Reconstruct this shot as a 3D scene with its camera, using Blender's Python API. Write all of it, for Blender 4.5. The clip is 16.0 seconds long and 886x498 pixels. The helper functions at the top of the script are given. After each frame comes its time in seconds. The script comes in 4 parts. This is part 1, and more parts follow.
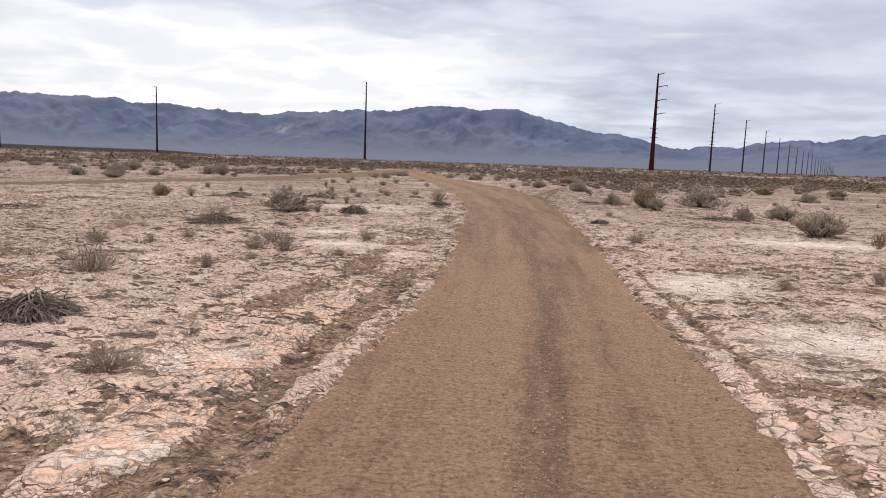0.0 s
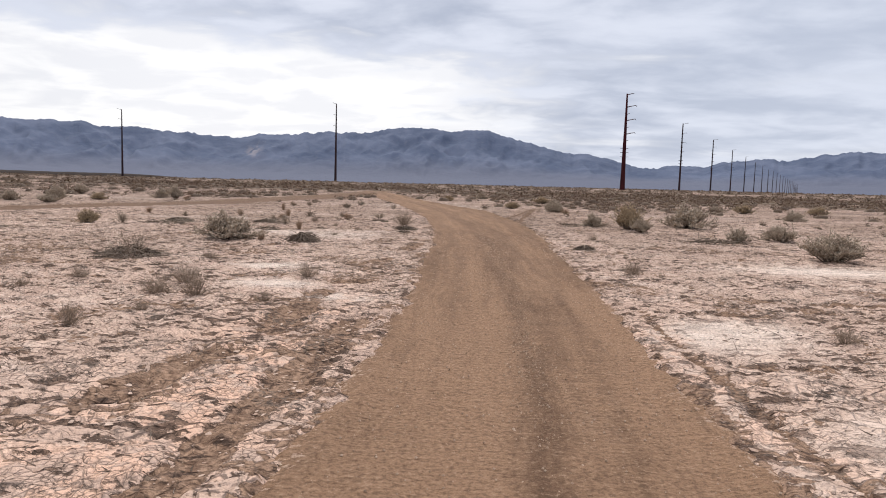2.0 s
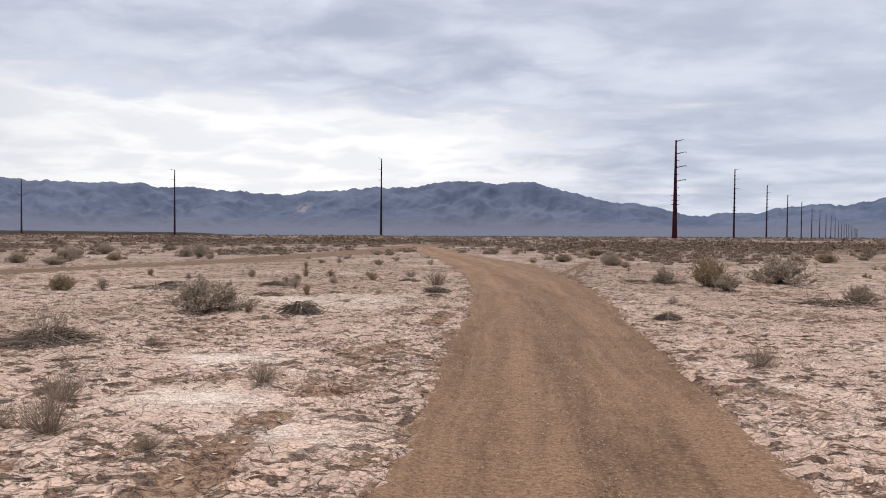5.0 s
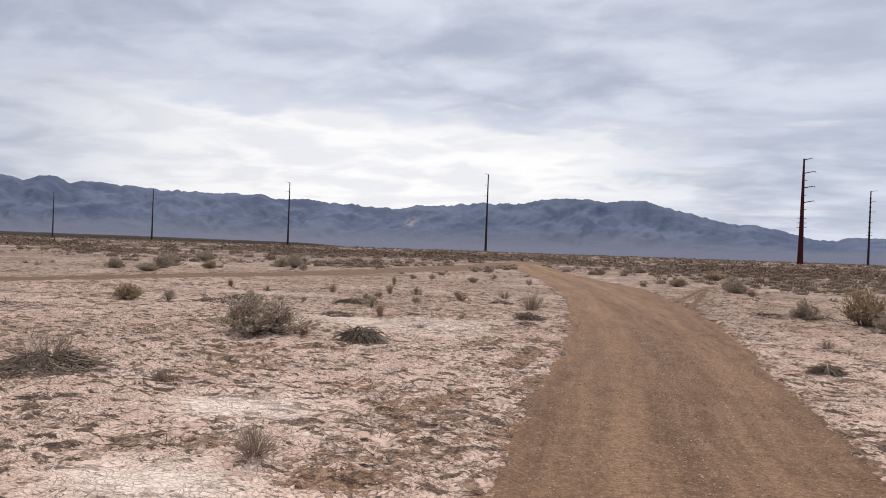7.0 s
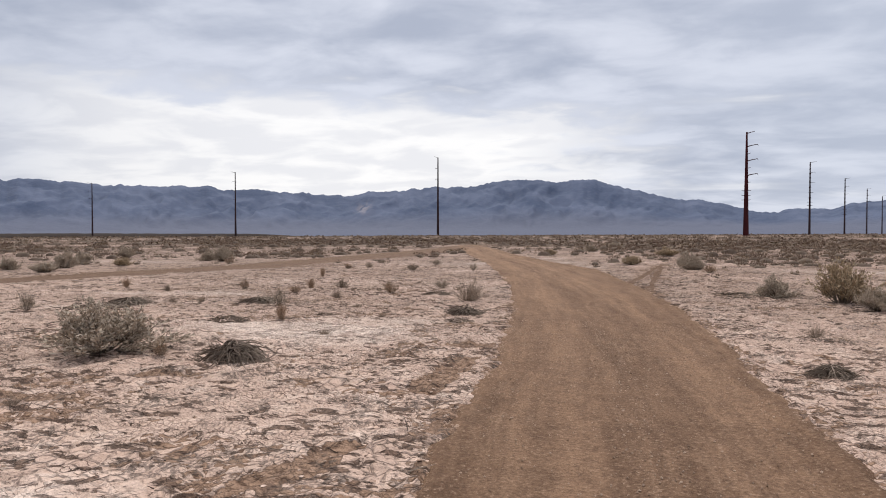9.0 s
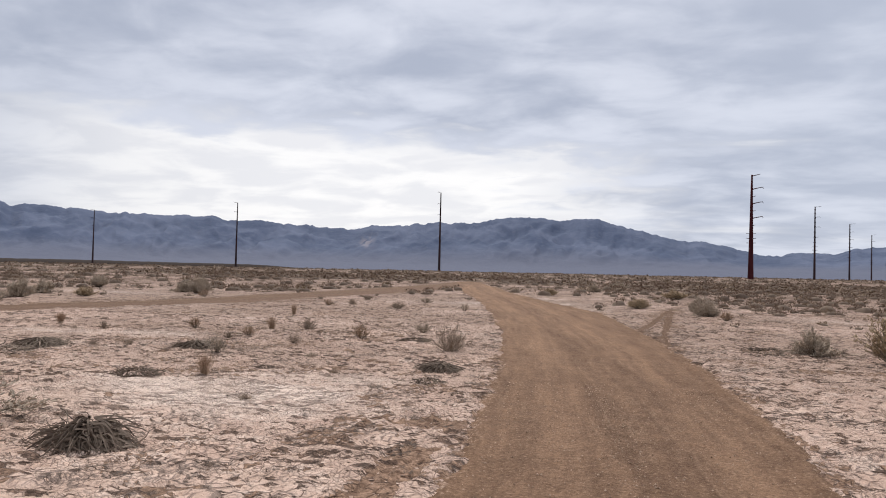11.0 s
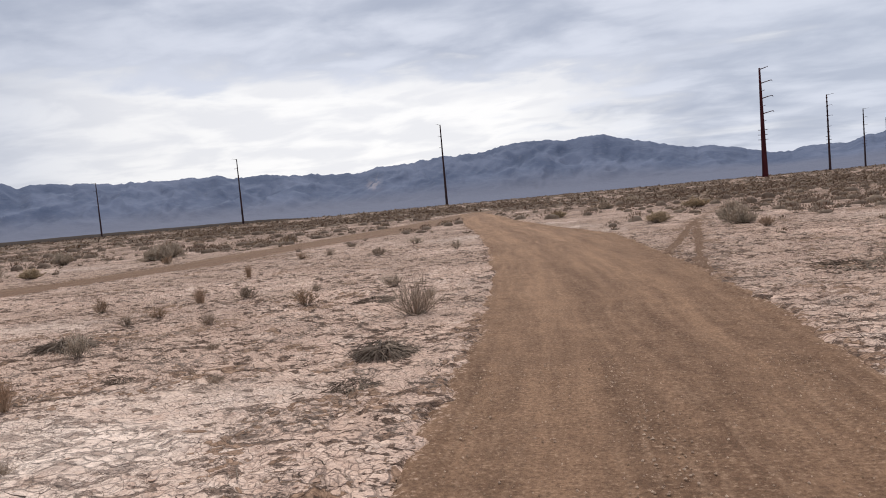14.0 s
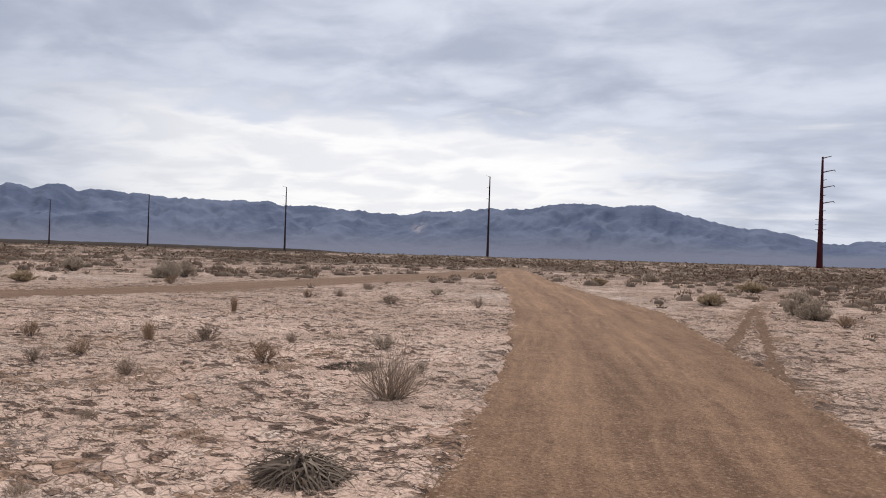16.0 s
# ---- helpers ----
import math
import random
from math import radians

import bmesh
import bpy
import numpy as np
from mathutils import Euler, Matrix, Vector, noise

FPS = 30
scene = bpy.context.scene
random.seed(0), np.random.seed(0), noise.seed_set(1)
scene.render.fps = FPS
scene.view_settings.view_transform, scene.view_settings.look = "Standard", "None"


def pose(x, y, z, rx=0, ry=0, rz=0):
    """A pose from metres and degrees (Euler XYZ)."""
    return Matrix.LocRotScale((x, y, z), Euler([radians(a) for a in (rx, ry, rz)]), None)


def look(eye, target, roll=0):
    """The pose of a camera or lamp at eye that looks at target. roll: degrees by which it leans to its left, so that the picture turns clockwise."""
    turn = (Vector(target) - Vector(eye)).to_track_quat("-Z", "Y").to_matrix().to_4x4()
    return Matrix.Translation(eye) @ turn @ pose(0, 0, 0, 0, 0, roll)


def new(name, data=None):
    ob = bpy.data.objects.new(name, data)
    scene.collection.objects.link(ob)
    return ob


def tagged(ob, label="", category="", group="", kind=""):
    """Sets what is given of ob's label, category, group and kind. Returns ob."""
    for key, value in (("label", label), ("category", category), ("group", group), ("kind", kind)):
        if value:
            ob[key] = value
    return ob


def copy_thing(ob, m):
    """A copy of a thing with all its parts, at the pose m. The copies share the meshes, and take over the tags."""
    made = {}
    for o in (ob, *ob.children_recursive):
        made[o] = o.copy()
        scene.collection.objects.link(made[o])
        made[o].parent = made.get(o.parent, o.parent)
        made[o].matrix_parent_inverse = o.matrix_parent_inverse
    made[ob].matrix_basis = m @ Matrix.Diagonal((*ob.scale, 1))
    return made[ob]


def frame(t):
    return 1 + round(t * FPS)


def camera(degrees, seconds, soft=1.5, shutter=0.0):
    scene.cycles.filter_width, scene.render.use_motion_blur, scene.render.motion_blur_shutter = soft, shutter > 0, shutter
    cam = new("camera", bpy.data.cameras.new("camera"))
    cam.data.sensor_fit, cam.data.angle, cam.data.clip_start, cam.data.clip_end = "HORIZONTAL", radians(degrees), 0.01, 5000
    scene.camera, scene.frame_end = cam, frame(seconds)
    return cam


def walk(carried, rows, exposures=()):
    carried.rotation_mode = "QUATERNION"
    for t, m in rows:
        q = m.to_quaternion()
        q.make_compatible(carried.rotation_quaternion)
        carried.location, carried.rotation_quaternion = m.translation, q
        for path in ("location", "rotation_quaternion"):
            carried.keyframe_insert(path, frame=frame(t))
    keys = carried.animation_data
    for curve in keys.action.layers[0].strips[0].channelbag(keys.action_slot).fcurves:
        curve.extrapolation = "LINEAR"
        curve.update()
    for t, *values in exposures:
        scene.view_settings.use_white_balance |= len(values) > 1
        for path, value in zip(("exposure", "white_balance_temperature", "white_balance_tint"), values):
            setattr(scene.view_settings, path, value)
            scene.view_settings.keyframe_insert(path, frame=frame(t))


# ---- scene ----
cam = camera(64.6, 16.0, soft=1.0)
PATH = [
    (0, (2.102, 1.688, 1.705), (1.933, 3.664, 1.449), 2.2),
    (0.5, (2.083, 2.407, 1.704), (1.923, 4.38, 1.424), 3.3),
    (1, (2.089, 3.095, 1.689), (1.932, 5.074, 1.447), 3.2),
    (1.5, (2.059, 3.702, 1.697), (1.914, 5.687, 1.508), 2.5),
    (2, (2.117, 4.309, 1.65), (2.022, 6.297, 1.456), 1.7),
    (2.5, (2.134, 5.014, 1.647), (2.061, 7.001, 1.431), 1.0),
    (3, (2.134, 5.691, 1.609), (2.024, 7.675, 1.388), 0.6),
    (3.5, (2.072, 6.401, 1.615), (1.843, 8.376, 1.403), 0.3),
    (4, (2.083, 7.017, 1.627), (1.885, 9.0, 1.454), 0.4),
    (4.2, (2.112, 7.318, 1.631), (1.921, 9.305, 1.513), 0.2),
    (6.3, (2.128, 9.965, 1.652), (1.696, 11.917, 1.63), 1.4),
    (6.5, (2.139, 10.211, 1.698), (1.665, 12.154, 1.682), 1.5),
    (7, (2.078, 10.877, 1.655), (1.55, 12.806, 1.646), 2.2),
    (7.5, (2.096, 11.59, 1.656), (1.616, 13.531, 1.629), 1.7),
    (8, (2.066, 12.291, 1.64), (1.654, 14.244, 1.516), 0.2),
    (8.5, (2.125, 12.994, 1.634), (1.792, 14.964, 1.543), -0.4),
    (9, (2.118, 13.633, 1.64), (1.718, 15.592, 1.59), 0.0),
    (9.2, (2.123, 13.957, 1.658), (1.706, 15.912, 1.611), -0.2),
    (11.3, (2.074, 16.637, 1.663), (1.662, 18.593, 1.73), 1.7),
    (11.5, (2.093, 16.874, 1.666), (1.66, 18.825, 1.743), 1.5),
    (12, (2.129, 17.589, 1.679), (1.64, 19.526, 1.775), 2.9),
    (12.5, (2.087, 18.233, 1.661), (1.521, 20.15, 1.711), 2.5),
    (13, (2.082, 18.956, 1.623), (1.456, 20.856, 1.599), 1.2),
    (13.5, (2.071, 19.636, 1.599), (1.438, 21.529, 1.473), -4.5),
    (14, (2.129, 20.331, 1.582), (1.684, 22.277, 1.447), -5.1),
    (14.5, (2.057, 21.007, 1.578), (1.584, 22.948, 1.486), -0.9),
    (15, (2.034, 21.686, 1.59), (1.413, 23.586, 1.539), -1.5),
    (15.5, (1.983, 22.393, 1.609), (1.307, 24.275, 1.567), -1.2),
    (16, (1.985, 23.002, 1.586), (1.435, 24.925, 1.593), 1.9),
]
walk(cam, [(t, look(eye, target, roll)) for t, eye, target, roll in PATH],
     exposures=((0, 0.10), (3.0, 0.11), (6.5, 0.0), (16, 0.0)))

# ---- sky and sun: high overcast with a bright gap over the far range ----
SUN_AZ, SUN_EL = -22.0, 48.0


def math_node(tree, op, a, b=None, c=None, clamp=False):
    n = tree.nodes.new("ShaderNodeMath")
    n.operation, n.use_clamp = op, clamp
    for i, v in enumerate((a, b, c)):
        if v is None:
            continue
        if isinstance(v, (int, float)):
            n.inputs[i].default_value = v
        else:
            tree.links.new(v, n.inputs[i])
    return n.outputs[0]


def ramp(tree, value, lo, hi, a=0.0, b=1.0):
    """Smooth step of value from lo to hi, giving a to b."""
    n = tree.nodes.new("ShaderNodeMapRange")
    n.interpolation_type = "SMOOTHSTEP"
    tree.links.new(value, n.inputs[0])
    for i, v in enumerate((lo, hi, a, b)):
        n.inputs[i + 1].default_value = v
    return n.outputs[0]


def mix(tree, fac, a, b, blend="MIX"):
    """A mix of two colours; each may be a colour or a socket."""
    n = tree.nodes.new("ShaderNodeMix")
    n.data_type, n.blend_type = "RGBA", blend
    for sock, v in ((n.inputs[0], fac), (n.inputs[6], a), (n.inputs[7], b)):
        if isinstance(v, (int, float)):
            sock.default_value = v
        elif isinstance(v, tuple):
            sock.default_value = (*v, 1)
        else:
            tree.links.new(v, sock)
    return n.outputs[2]


def noise_tex(tree, coords, scale, detail=4.0, rough=0.55, stretch=None, warp=0.0):
    if stretch is not None:
        m = tree.nodes.new("ShaderNodeVectorMath")
        m.operation = "MULTIPLY"
        m.inputs[1].default_value = stretch
        tree.links.new(coords, m.inputs[0])
        coords = m.outputs[0]
    n = tree.nodes.new("ShaderNodeTexNoise")
    tree.links.new(coords, n.inputs["Vector"])
    n.inputs["Scale"].default_value, n.inputs["Detail"].default_value = scale, detail
    n.inputs["Roughness"].default_value, n.inputs["Distortion"].default_value = rough, warp
    return n.outputs["Fac"]


world = bpy.data.worlds.new("overcast_sky")
scene.world = world
world.use_nodes = True
wt = world.node_tree
wt.nodes.clear()
tc = wt.nodes.new("ShaderNodeTexCoord")
sep = wt.nodes.new("ShaderNodeSeparateXYZ")
wt.links.new(tc.outputs["Generated"], sep.inputs[0])
dx, dy, dz = sep.outputs
up = math_node(wt, "MAXIMUM", dz, 0.0)
den = math_node(wt, "ADD", up, 0.16)
comb = wt.nodes.new("ShaderNodeCombineXYZ")
wt.links.new(math_node(wt, "DIVIDE", dx, den), comb.inputs[0])
wt.links.new(math_node(wt, "DIVIDE", dy, den), comb.inputs[1])
deck = comb.outputs[0]
big = noise_tex(wt, deck, 0.95, 6, 0.55, (0.75, 1.15, 1.0), 0.25)
fine = noise_tex(wt, deck, 3.2, 5, 0.52, (0.9, 1.05, 1.0), 0.35)
cloud = math_node(wt, "ADD", math_node(wt, "MULTIPLY", big, 0.62), math_node(wt, "MULTIPLY", fine, 0.38))
cloud = ramp(wt, cloud, 0.385, 0.605)
body = mix(wt, cloud, (0.45, 0.495, 0.613), (0.73, 0.765, 0.872))
# the bright gap low over the hills, ragged above, thin streaks beside it
azim = math_node(wt, "ARCTAN2", dx, dy)
lift = math_node(wt, "ADD", up, math_node(wt, "MULTIPLY", math_node(wt, "SUBTRACT", fine, 0.5), 0.16))
lift = math_node(wt, "ADD", lift, math_node(wt, "MULTIPLY", math_node(wt, "SUBTRACT", big, 0.5), 0.12))
lift = math_node(wt, "ADD", lift, math_node(wt, "MULTIPLY", azim, 0.05))
low = ramp(wt, lift, 0.135, 0.185, 1.0, 0.0)
bands = wt.nodes.new("ShaderNodeCombineXYZ")
wt.links.new(math_node(wt, "MULTIPLY", azim, 3.0), bands.inputs[0])
wt.links.new(math_node(wt, "MULTIPLY", up, 20.0), bands.inputs[1])
streaks = ramp(wt, noise_tex(wt, bands.outputs[0], 0.8, 4, 0.5, None, 0.5), 0.46, 0.68)
side = ramp(wt, math_node(wt, "ADD", azim, math_node(wt, "MULTIPLY", math_node(wt, "SUBTRACT", fine, 0.5), 0.5)), -0.10, 0.12, 1.0, 0.0)
far_right = ramp(wt, azim, 0.26, 0.60, 0.95, 0.2)
side = math_node(wt, "MAXIMUM", side, math_node(wt, "MULTIPLY", streaks, far_right))
far_left = ramp(wt, azim, -0.86, -0.62, 0.15, 1.0)
gap = math_node(wt, "MULTIPLY", math_node(wt, "MULTIPLY", low, side), far_left)
glow = mix(wt, ramp(wt, math_node(wt, "ADD", math_node(wt, "MULTIPLY", fine, 0.6), math_node(wt, "MULTIPLY", streaks, 0.12)), 0.24, 0.40), (0.885, 0.887, 0.925), (1.04, 1.03, 1.035))
body = mix(wt, gap, body, glow)
# overcast deck brightens overhead
over = ramp(wt, up, 0.36, 1.0, 1.0, 2.1)
warm = mix(wt, ramp(wt, up, 0.36, 0.8), (1, 1, 1), (1.12, 1.0, 0.80))
lit = mix(wt, 1.0, body, warm, "MULTIPLY")
lit = mix(wt, ramp(wt, azim, -0.85, -0.35, 0.24, 0.0), lit, (0.36, 0.40, 0.50))
lit = mix(wt, ramp(wt, azim, 0.0, 0.45, 0.0, 0.34), lit, (0.645, 0.70, 0.82))
sky = wt.nodes.new("ShaderNodeTexSky")
sky.sky_type, sky.sun_disc = "NISHITA", False
sky.sun_elevation, sky.sun_rotation = radians(SUN_EL), radians(SUN_AZ)
clear = wt.nodes.new("ShaderNodeBackground")
wt.links.new(sky.outputs[0], clear.inputs[0])
clear.inputs[1].default_value = 0.05
veil = wt.nodes.new("ShaderNodeBackground")
wt.links.new(lit, veil.inputs[0])
wt.links.new(over, veil.inputs[1])
blend = wt.nodes.new("ShaderNodeMixShader")
blend.inputs[0].default_value = 0.94
wt.links.new(clear.outputs[0], blend.inputs[1])
wt.links.new(veil.outputs[0], blend.inputs[2])
wo = wt.nodes.new("ShaderNodeOutputWorld")
wt.links.new(blend.outputs[0], wo.inputs[0])

sun = new("sun", bpy.data.lights.new("sun", "SUN"))
sun.data.energy, sun.data.angle, sun.data.color = 2.72, radians(9), (1.0, 0.94, 0.87)
a, e = radians(SUN_AZ), radians(SUN_EL)
sun.matrix_world = look((0, 0, 30), (-math.sin(a) * math.cos(e) * 10, -math.cos(a) * math.cos(e) * 10, 30 - math.sin(e) * 10))


# ---- materials ----
def material(name, rough=0.9):
    m = bpy.data.materials.new(name)
    m.use_nodes = True
    t = m.node_tree
    b = t.nodes["Principled BSDF"]
    b.inputs["Roughness"].default_value = rough
    b.inputs["Specular IOR Level"].default_value = 0.15
    return m, t, b


def position(t):
    return t.nodes.new("ShaderNodeNewGeometry").outputs["Position"]


def island(t):
    return t.nodes.new("ShaderNodeNewGeometry").outputs["Random Per Island"]


def attribute(t, name):
    n = t.nodes.new("ShaderNodeAttribute")
    n.attribute_name = name
    return n.outputs["Fac"]


def warped(t, coords, scale, amount):
    n = t.nodes.new("ShaderNodeTexNoise")
    n.inputs["Scale"].default_value, n.inputs["Detail"].default_value = scale, 3
    t.links.new(coords, n.inputs["Vector"])
    s = t.nodes.new("ShaderNodeVectorMath")
    s.operation = "MULTIPLY_ADD"
    t.links.new(n.outputs["Color"], s.inputs[0])
    s.inputs[1].default_value = (amount, amount, amount * 0.2)
    t.links.new(coords, s.inputs[2])
    return s.outputs[0]


def bump(t, b, height, distance, strength=1.0):
    n = t.nodes.new("ShaderNodeBump")
    n.inputs["Distance"].default_value, n.inputs["Strength"].default_value = distance, strength
    t.links.new(height, n.inputs["Height"])
    t.links.new(n.outputs[0], b.inputs["Normal"])


def plates(t, coords, scale):
    """Polygon plates: a chance number for each, and the distance to its rim."""
    out = []
    for feature in ("F1", "DISTANCE_TO_EDGE"):
        n = t.nodes.new("ShaderNodeTexVoronoi")
        n.feature, n.voronoi_dimensions = feature, "2D"
        n.inputs["Scale"].default_value = scale
        t.links.new(coords, n.inputs["Vector"])
        out.append(n)
    sep_ = t.nodes.new("ShaderNodeSeparateColor")
    t.links.new(out[0].outputs["Color"], sep_.inputs[0])
    return sep_.outputs[0], out[1].outputs["Distance"]


def blend_value(t, k, a, b):
    """a where k is 0, b where k is 1."""
    return math_node(t, "ADD", math_node(t, "MULTIPLY", a, math_node(t, "SUBTRACT", 1.0, k)), math_node(t, "MULTIPLY", b, k))


def crust_material():
    """Salt-white to pink cracked playa crust in plates, flaking over red-brown silt."""
    m, t, b = material("cracked_playa_crust", 0.95)
    p = position(t)
    pale_at, soil_at = attribute(t, "pale"), attribute(t, "soil")
    n_low = noise_tex(t, p, 0.35, 4, 0.55)
    n_mid = noise_tex(t, p, 2.3, 6, 0.62)
    n_fine = noise_tex(t, p, 13, 5, 0.65)
    n_grit = noise_tex(t, p, 75, 3, 0.6)
    bent = warped(t, warped(t, p, 2.4, 0.24), 14.0, 0.03)
    r1, e1 = plates(t, bent, 7.4)
    r2, e2 = plates(t, bent, 18.0)
    large = ramp(t, noise_tex(t, p, 0.75, 4, 0.6), 0.50, 0.58)
    r = blend_value(t, large, r2, r1)
    # pale salt skin, pink clay, and a rosy blush beside the road
    tone = math_node(t, "ADD", pale_at, math_node(t, "MULTIPLY", math_node(t, "SUBTRACT", n_mid, 0.44), 2.3))
    tone = math_node(t, "ADD", tone, math_node(t, "MULTIPLY", math_node(t, "SUBTRACT", r, 0.5), 0.36), clamp=True)
    crust = mix(t, tone, (0.525, 0.376, 0.308), (0.81, 0.69, 0.617))
    crust = mix(t, ramp(t, n_low, 0.44, 0.62, 0.0, 0.35), crust, (0.53, 0.392, 0.32))
    blush = math_node(t, "MULTIPLY", attribute(t, "blush"), ramp(t, math_node(t, "ADD", n_mid, math_node(t, "MULTIPLY", r, 0.12)), 0.48, 0.62, 0.0, 0.8))
    crust = mix(t, blush, crust, (0.70, 0.455, 0.345))
    # thin scuffs where the salt skin is rubbed to clay
    scuff = math_node(t, "SUBTRACT", 1.0, math_node(t, "MULTIPLY", pale_at, 0.8), clamp=True)
    crust = mix(t, math_node(t, "MULTIPLY", ramp(t, n_fine, 0.36, 0.46, 0.40, 0.0), scuff), crust, (0.30, 0.205, 0.155))
    # plates that have gone, down to silt
    silt = mix(t, ramp(t, n_fine, 0.36, 0.64), (0.150, 0.090, 0.062), (0.345, 0.226, 0.160))
    soil = math_node(t, "ADD", soil_at, math_node(t, "MULTIPLY", math_node(t, "SUBTRACT", n_mid, 0.5), 0.9))
    soil = math_node(t, "ADD", soil, math_node(t, "MULTIPLY", math_node(t, "SUBTRACT", r, 0.5), 0.55))
    soil = math_node(t, "ADD", soil, math_node(t, "MULTIPLY", math_node(t, "SUBTRACT", n_fine, 0.5), 0.9))
    soil = math_node(t, "ADD", soil, ramp(t, noise_tex(t, p, 0.6, 4, 0.6), 0.42, 0.60, 0.0, 0.13))
    soil = ramp(t, soil, 0.45, 0.55)
    # cracks round the plates
    where = noise_tex(t, p, 1.0, 5, 0.65)
    k1 = math_node(t, "MULTIPLY", ramp(t, e1, 0.006, 0.030, 1.0, 0.0), math_node(t, "MULTIPLY", ramp(t, where, 0.38, 0.48), ramp(t, noise_tex(t, p, 6.0, 3, 0.6), 0.40, 0.50)))
    k2 = math_node(t, "MULTIPLY", ramp(t, e2, 0.015, 0.060, 1.0, 0.0), math_node(t, "MULTIPLY", math_node(t, "SUBTRACT", 1.0, large), ramp(t, where, 0.44, 0.54, 0.0, 0.85)))
    crack = math_node(t, "MAXIMUM", k1, k2)
    crack = math_node(t, "MULTIPLY", crack, math_node(t, "SUBTRACT", 1.0, math_node(t, "MULTIPLY", soil, 0.8)))
    crack = math_node(t, "MULTIPLY", crack, math_node(t, "SUBTRACT", 1.0, math_node(t, "MULTIPLY", pale_at, 0.45), clamp=True))
    col = mix(t, soil, crust, silt)
    # dusty brown flats far out, with pale pans left between
    pans = ramp(t, noise_tex(t, p, 0.11, 5, 0.62), 0.46, 0.60, 1.0, 0.25)
    dusty = math_node(t, "MULTIPLY", attribute(t, "dust"), pans)
    dusty = math_node(t, "MULTIPLY", dusty, math_node(t, "SUBTRACT", 1.0, ramp(t, pale_at, 0.3, 0.9, 0.0, 0.7)))
    col = mix(t, dusty, col, (0.180, 0.120, 0.089))
    # curled layers end in torn dark rims; between the slabs the crust has broken out
    keep = math_node(t, "SUBTRACT", 1.0, math_node(t, "MULTIPLY", pale_at, 0.85), clamp=True)
    layer = math_node(t, "FRACT", math_node(t, "MULTIPLY", noise_tex(t, p, 2.2, 4, 0.52, (1.0, 1.25, 1.0)), 8.0))
    gate = ramp(t, noise_tex(t, p, 3.4, 4, 0.65), 0.48, 0.58)
    rims = math_node(t, "MULTIPLY", ramp(t, layer, 0.86, 0.92), gate)
    rough = ramp(t, noise_tex(t, p, 0.55, 4, 0.6), 0.40, 0.62, -0.035, 0.035)
    holes = math_node(t, "SUBTRACT", noise_tex(t, p, 3.9, 6, 0.66, (0.80, 1.50, 1.0)), rough)
    holes = ramp(t, holes, 0.425, 0.455, 1.0, 0.0)
    torn = math_node(t, "MULTIPLY", math_node(t, "MAXIMUM", rims, holes), keep)
    col = mix(t, math_node(t, "MULTIPLY", torn, 0.94), col, mix(t, ramp(t, n_fine, 0.42, 0.64), (0.060, 0.037, 0.028), (0.215, 0.138, 0.102)))
    col = mix(t, math_node(t, "MULTIPLY", crack, 0.78), col, (0.085, 0.058, 0.045))
    # dead plant crumbs
    crumb_n = noise_tex(t, p, 16, 5, 0.75, (1, 0.7, 1))
    crumbs = math_node(t, "MULTIPLY", ramp(t, crumb_n, 0.47, 0.55), ramp(t, noise_tex(t, p, 1.25, 5, 0.65, None, 0.5), 0.52, 0.60))
    col = mix(t, math_node(t, "MULTIPLY", crumbs, math_node(t, "SUBTRACT", 0.72, math_node(t, "MULTIPLY", pale_at, 0.6), clamp=True)), col, (0.115, 0.090, 0.077))
    t.links.new(col, b.inputs["Base Color"])
    dome = blend_value(t, large, math_node(t, "MULTIPLY", ramp(t, e2, 0.0, 0.22), 0.40), ramp(t, e1, 0.0, 0.16))
    h = math_node(t, "ADD", math_node(t, "MULTIPLY", n_fine, 0.55), math_node(t, "MULTIPLY", dome, 0.4))
    h = math_node(t, "ADD", h, math_node(t, "MULTIPLY", r, 0.45))
    h = math_node(t, "ADD", h, math_node(t, "MULTIPLY", n_grit, 0.18))
    h = math_node(t, "ADD", h, math_node(t, "MULTIPLY", math_node(t, "MULTIPLY", layer, gate), 0.40))
    h = math_node(t, "SUBTRACT", h, math_node(t, "MULTIPLY", math_node(t, "MAXIMUM", soil, torn), 0.6))
    bump(t, b, h, 0.070, 1.0)
    return m


def flake_material():
    """Loose plates of crust, pale on top, browner where they broke."""
    m, t, b = material("loose_crust_plate", 0.95)
    p = position(t)
    r = t.nodes.new("ShaderNodeObjectInfo").outputs["Random"]
    k = math_node(t, "FRACT", math_node(t, "ADD", island(t), r))
    col = mix(t, k, (0.36, 0.25, 0.195), (0.66, 0.51, 0.43))
    col = mix(t, ramp(t, noise_tex(t, p, 20, 5, 0.7), 0.40, 0.50, 0.45, 0.0), col, (0.32, 0.20, 0.15))
    t.links.new(col, b.inputs["Base Color"])
    bump(t, b, noise_tex(t, p, 45, 4, 0.7), 0.02, 0.9)
    return m


def pebble_material():
    m, t, b = material("road_grit", 0.9)
    col = mix(t, island(t), (0.20, 0.128, 0.085), (0.56, 0.42, 0.32))
    t.links.new(col, b.inputs["Base Color"])
    return m


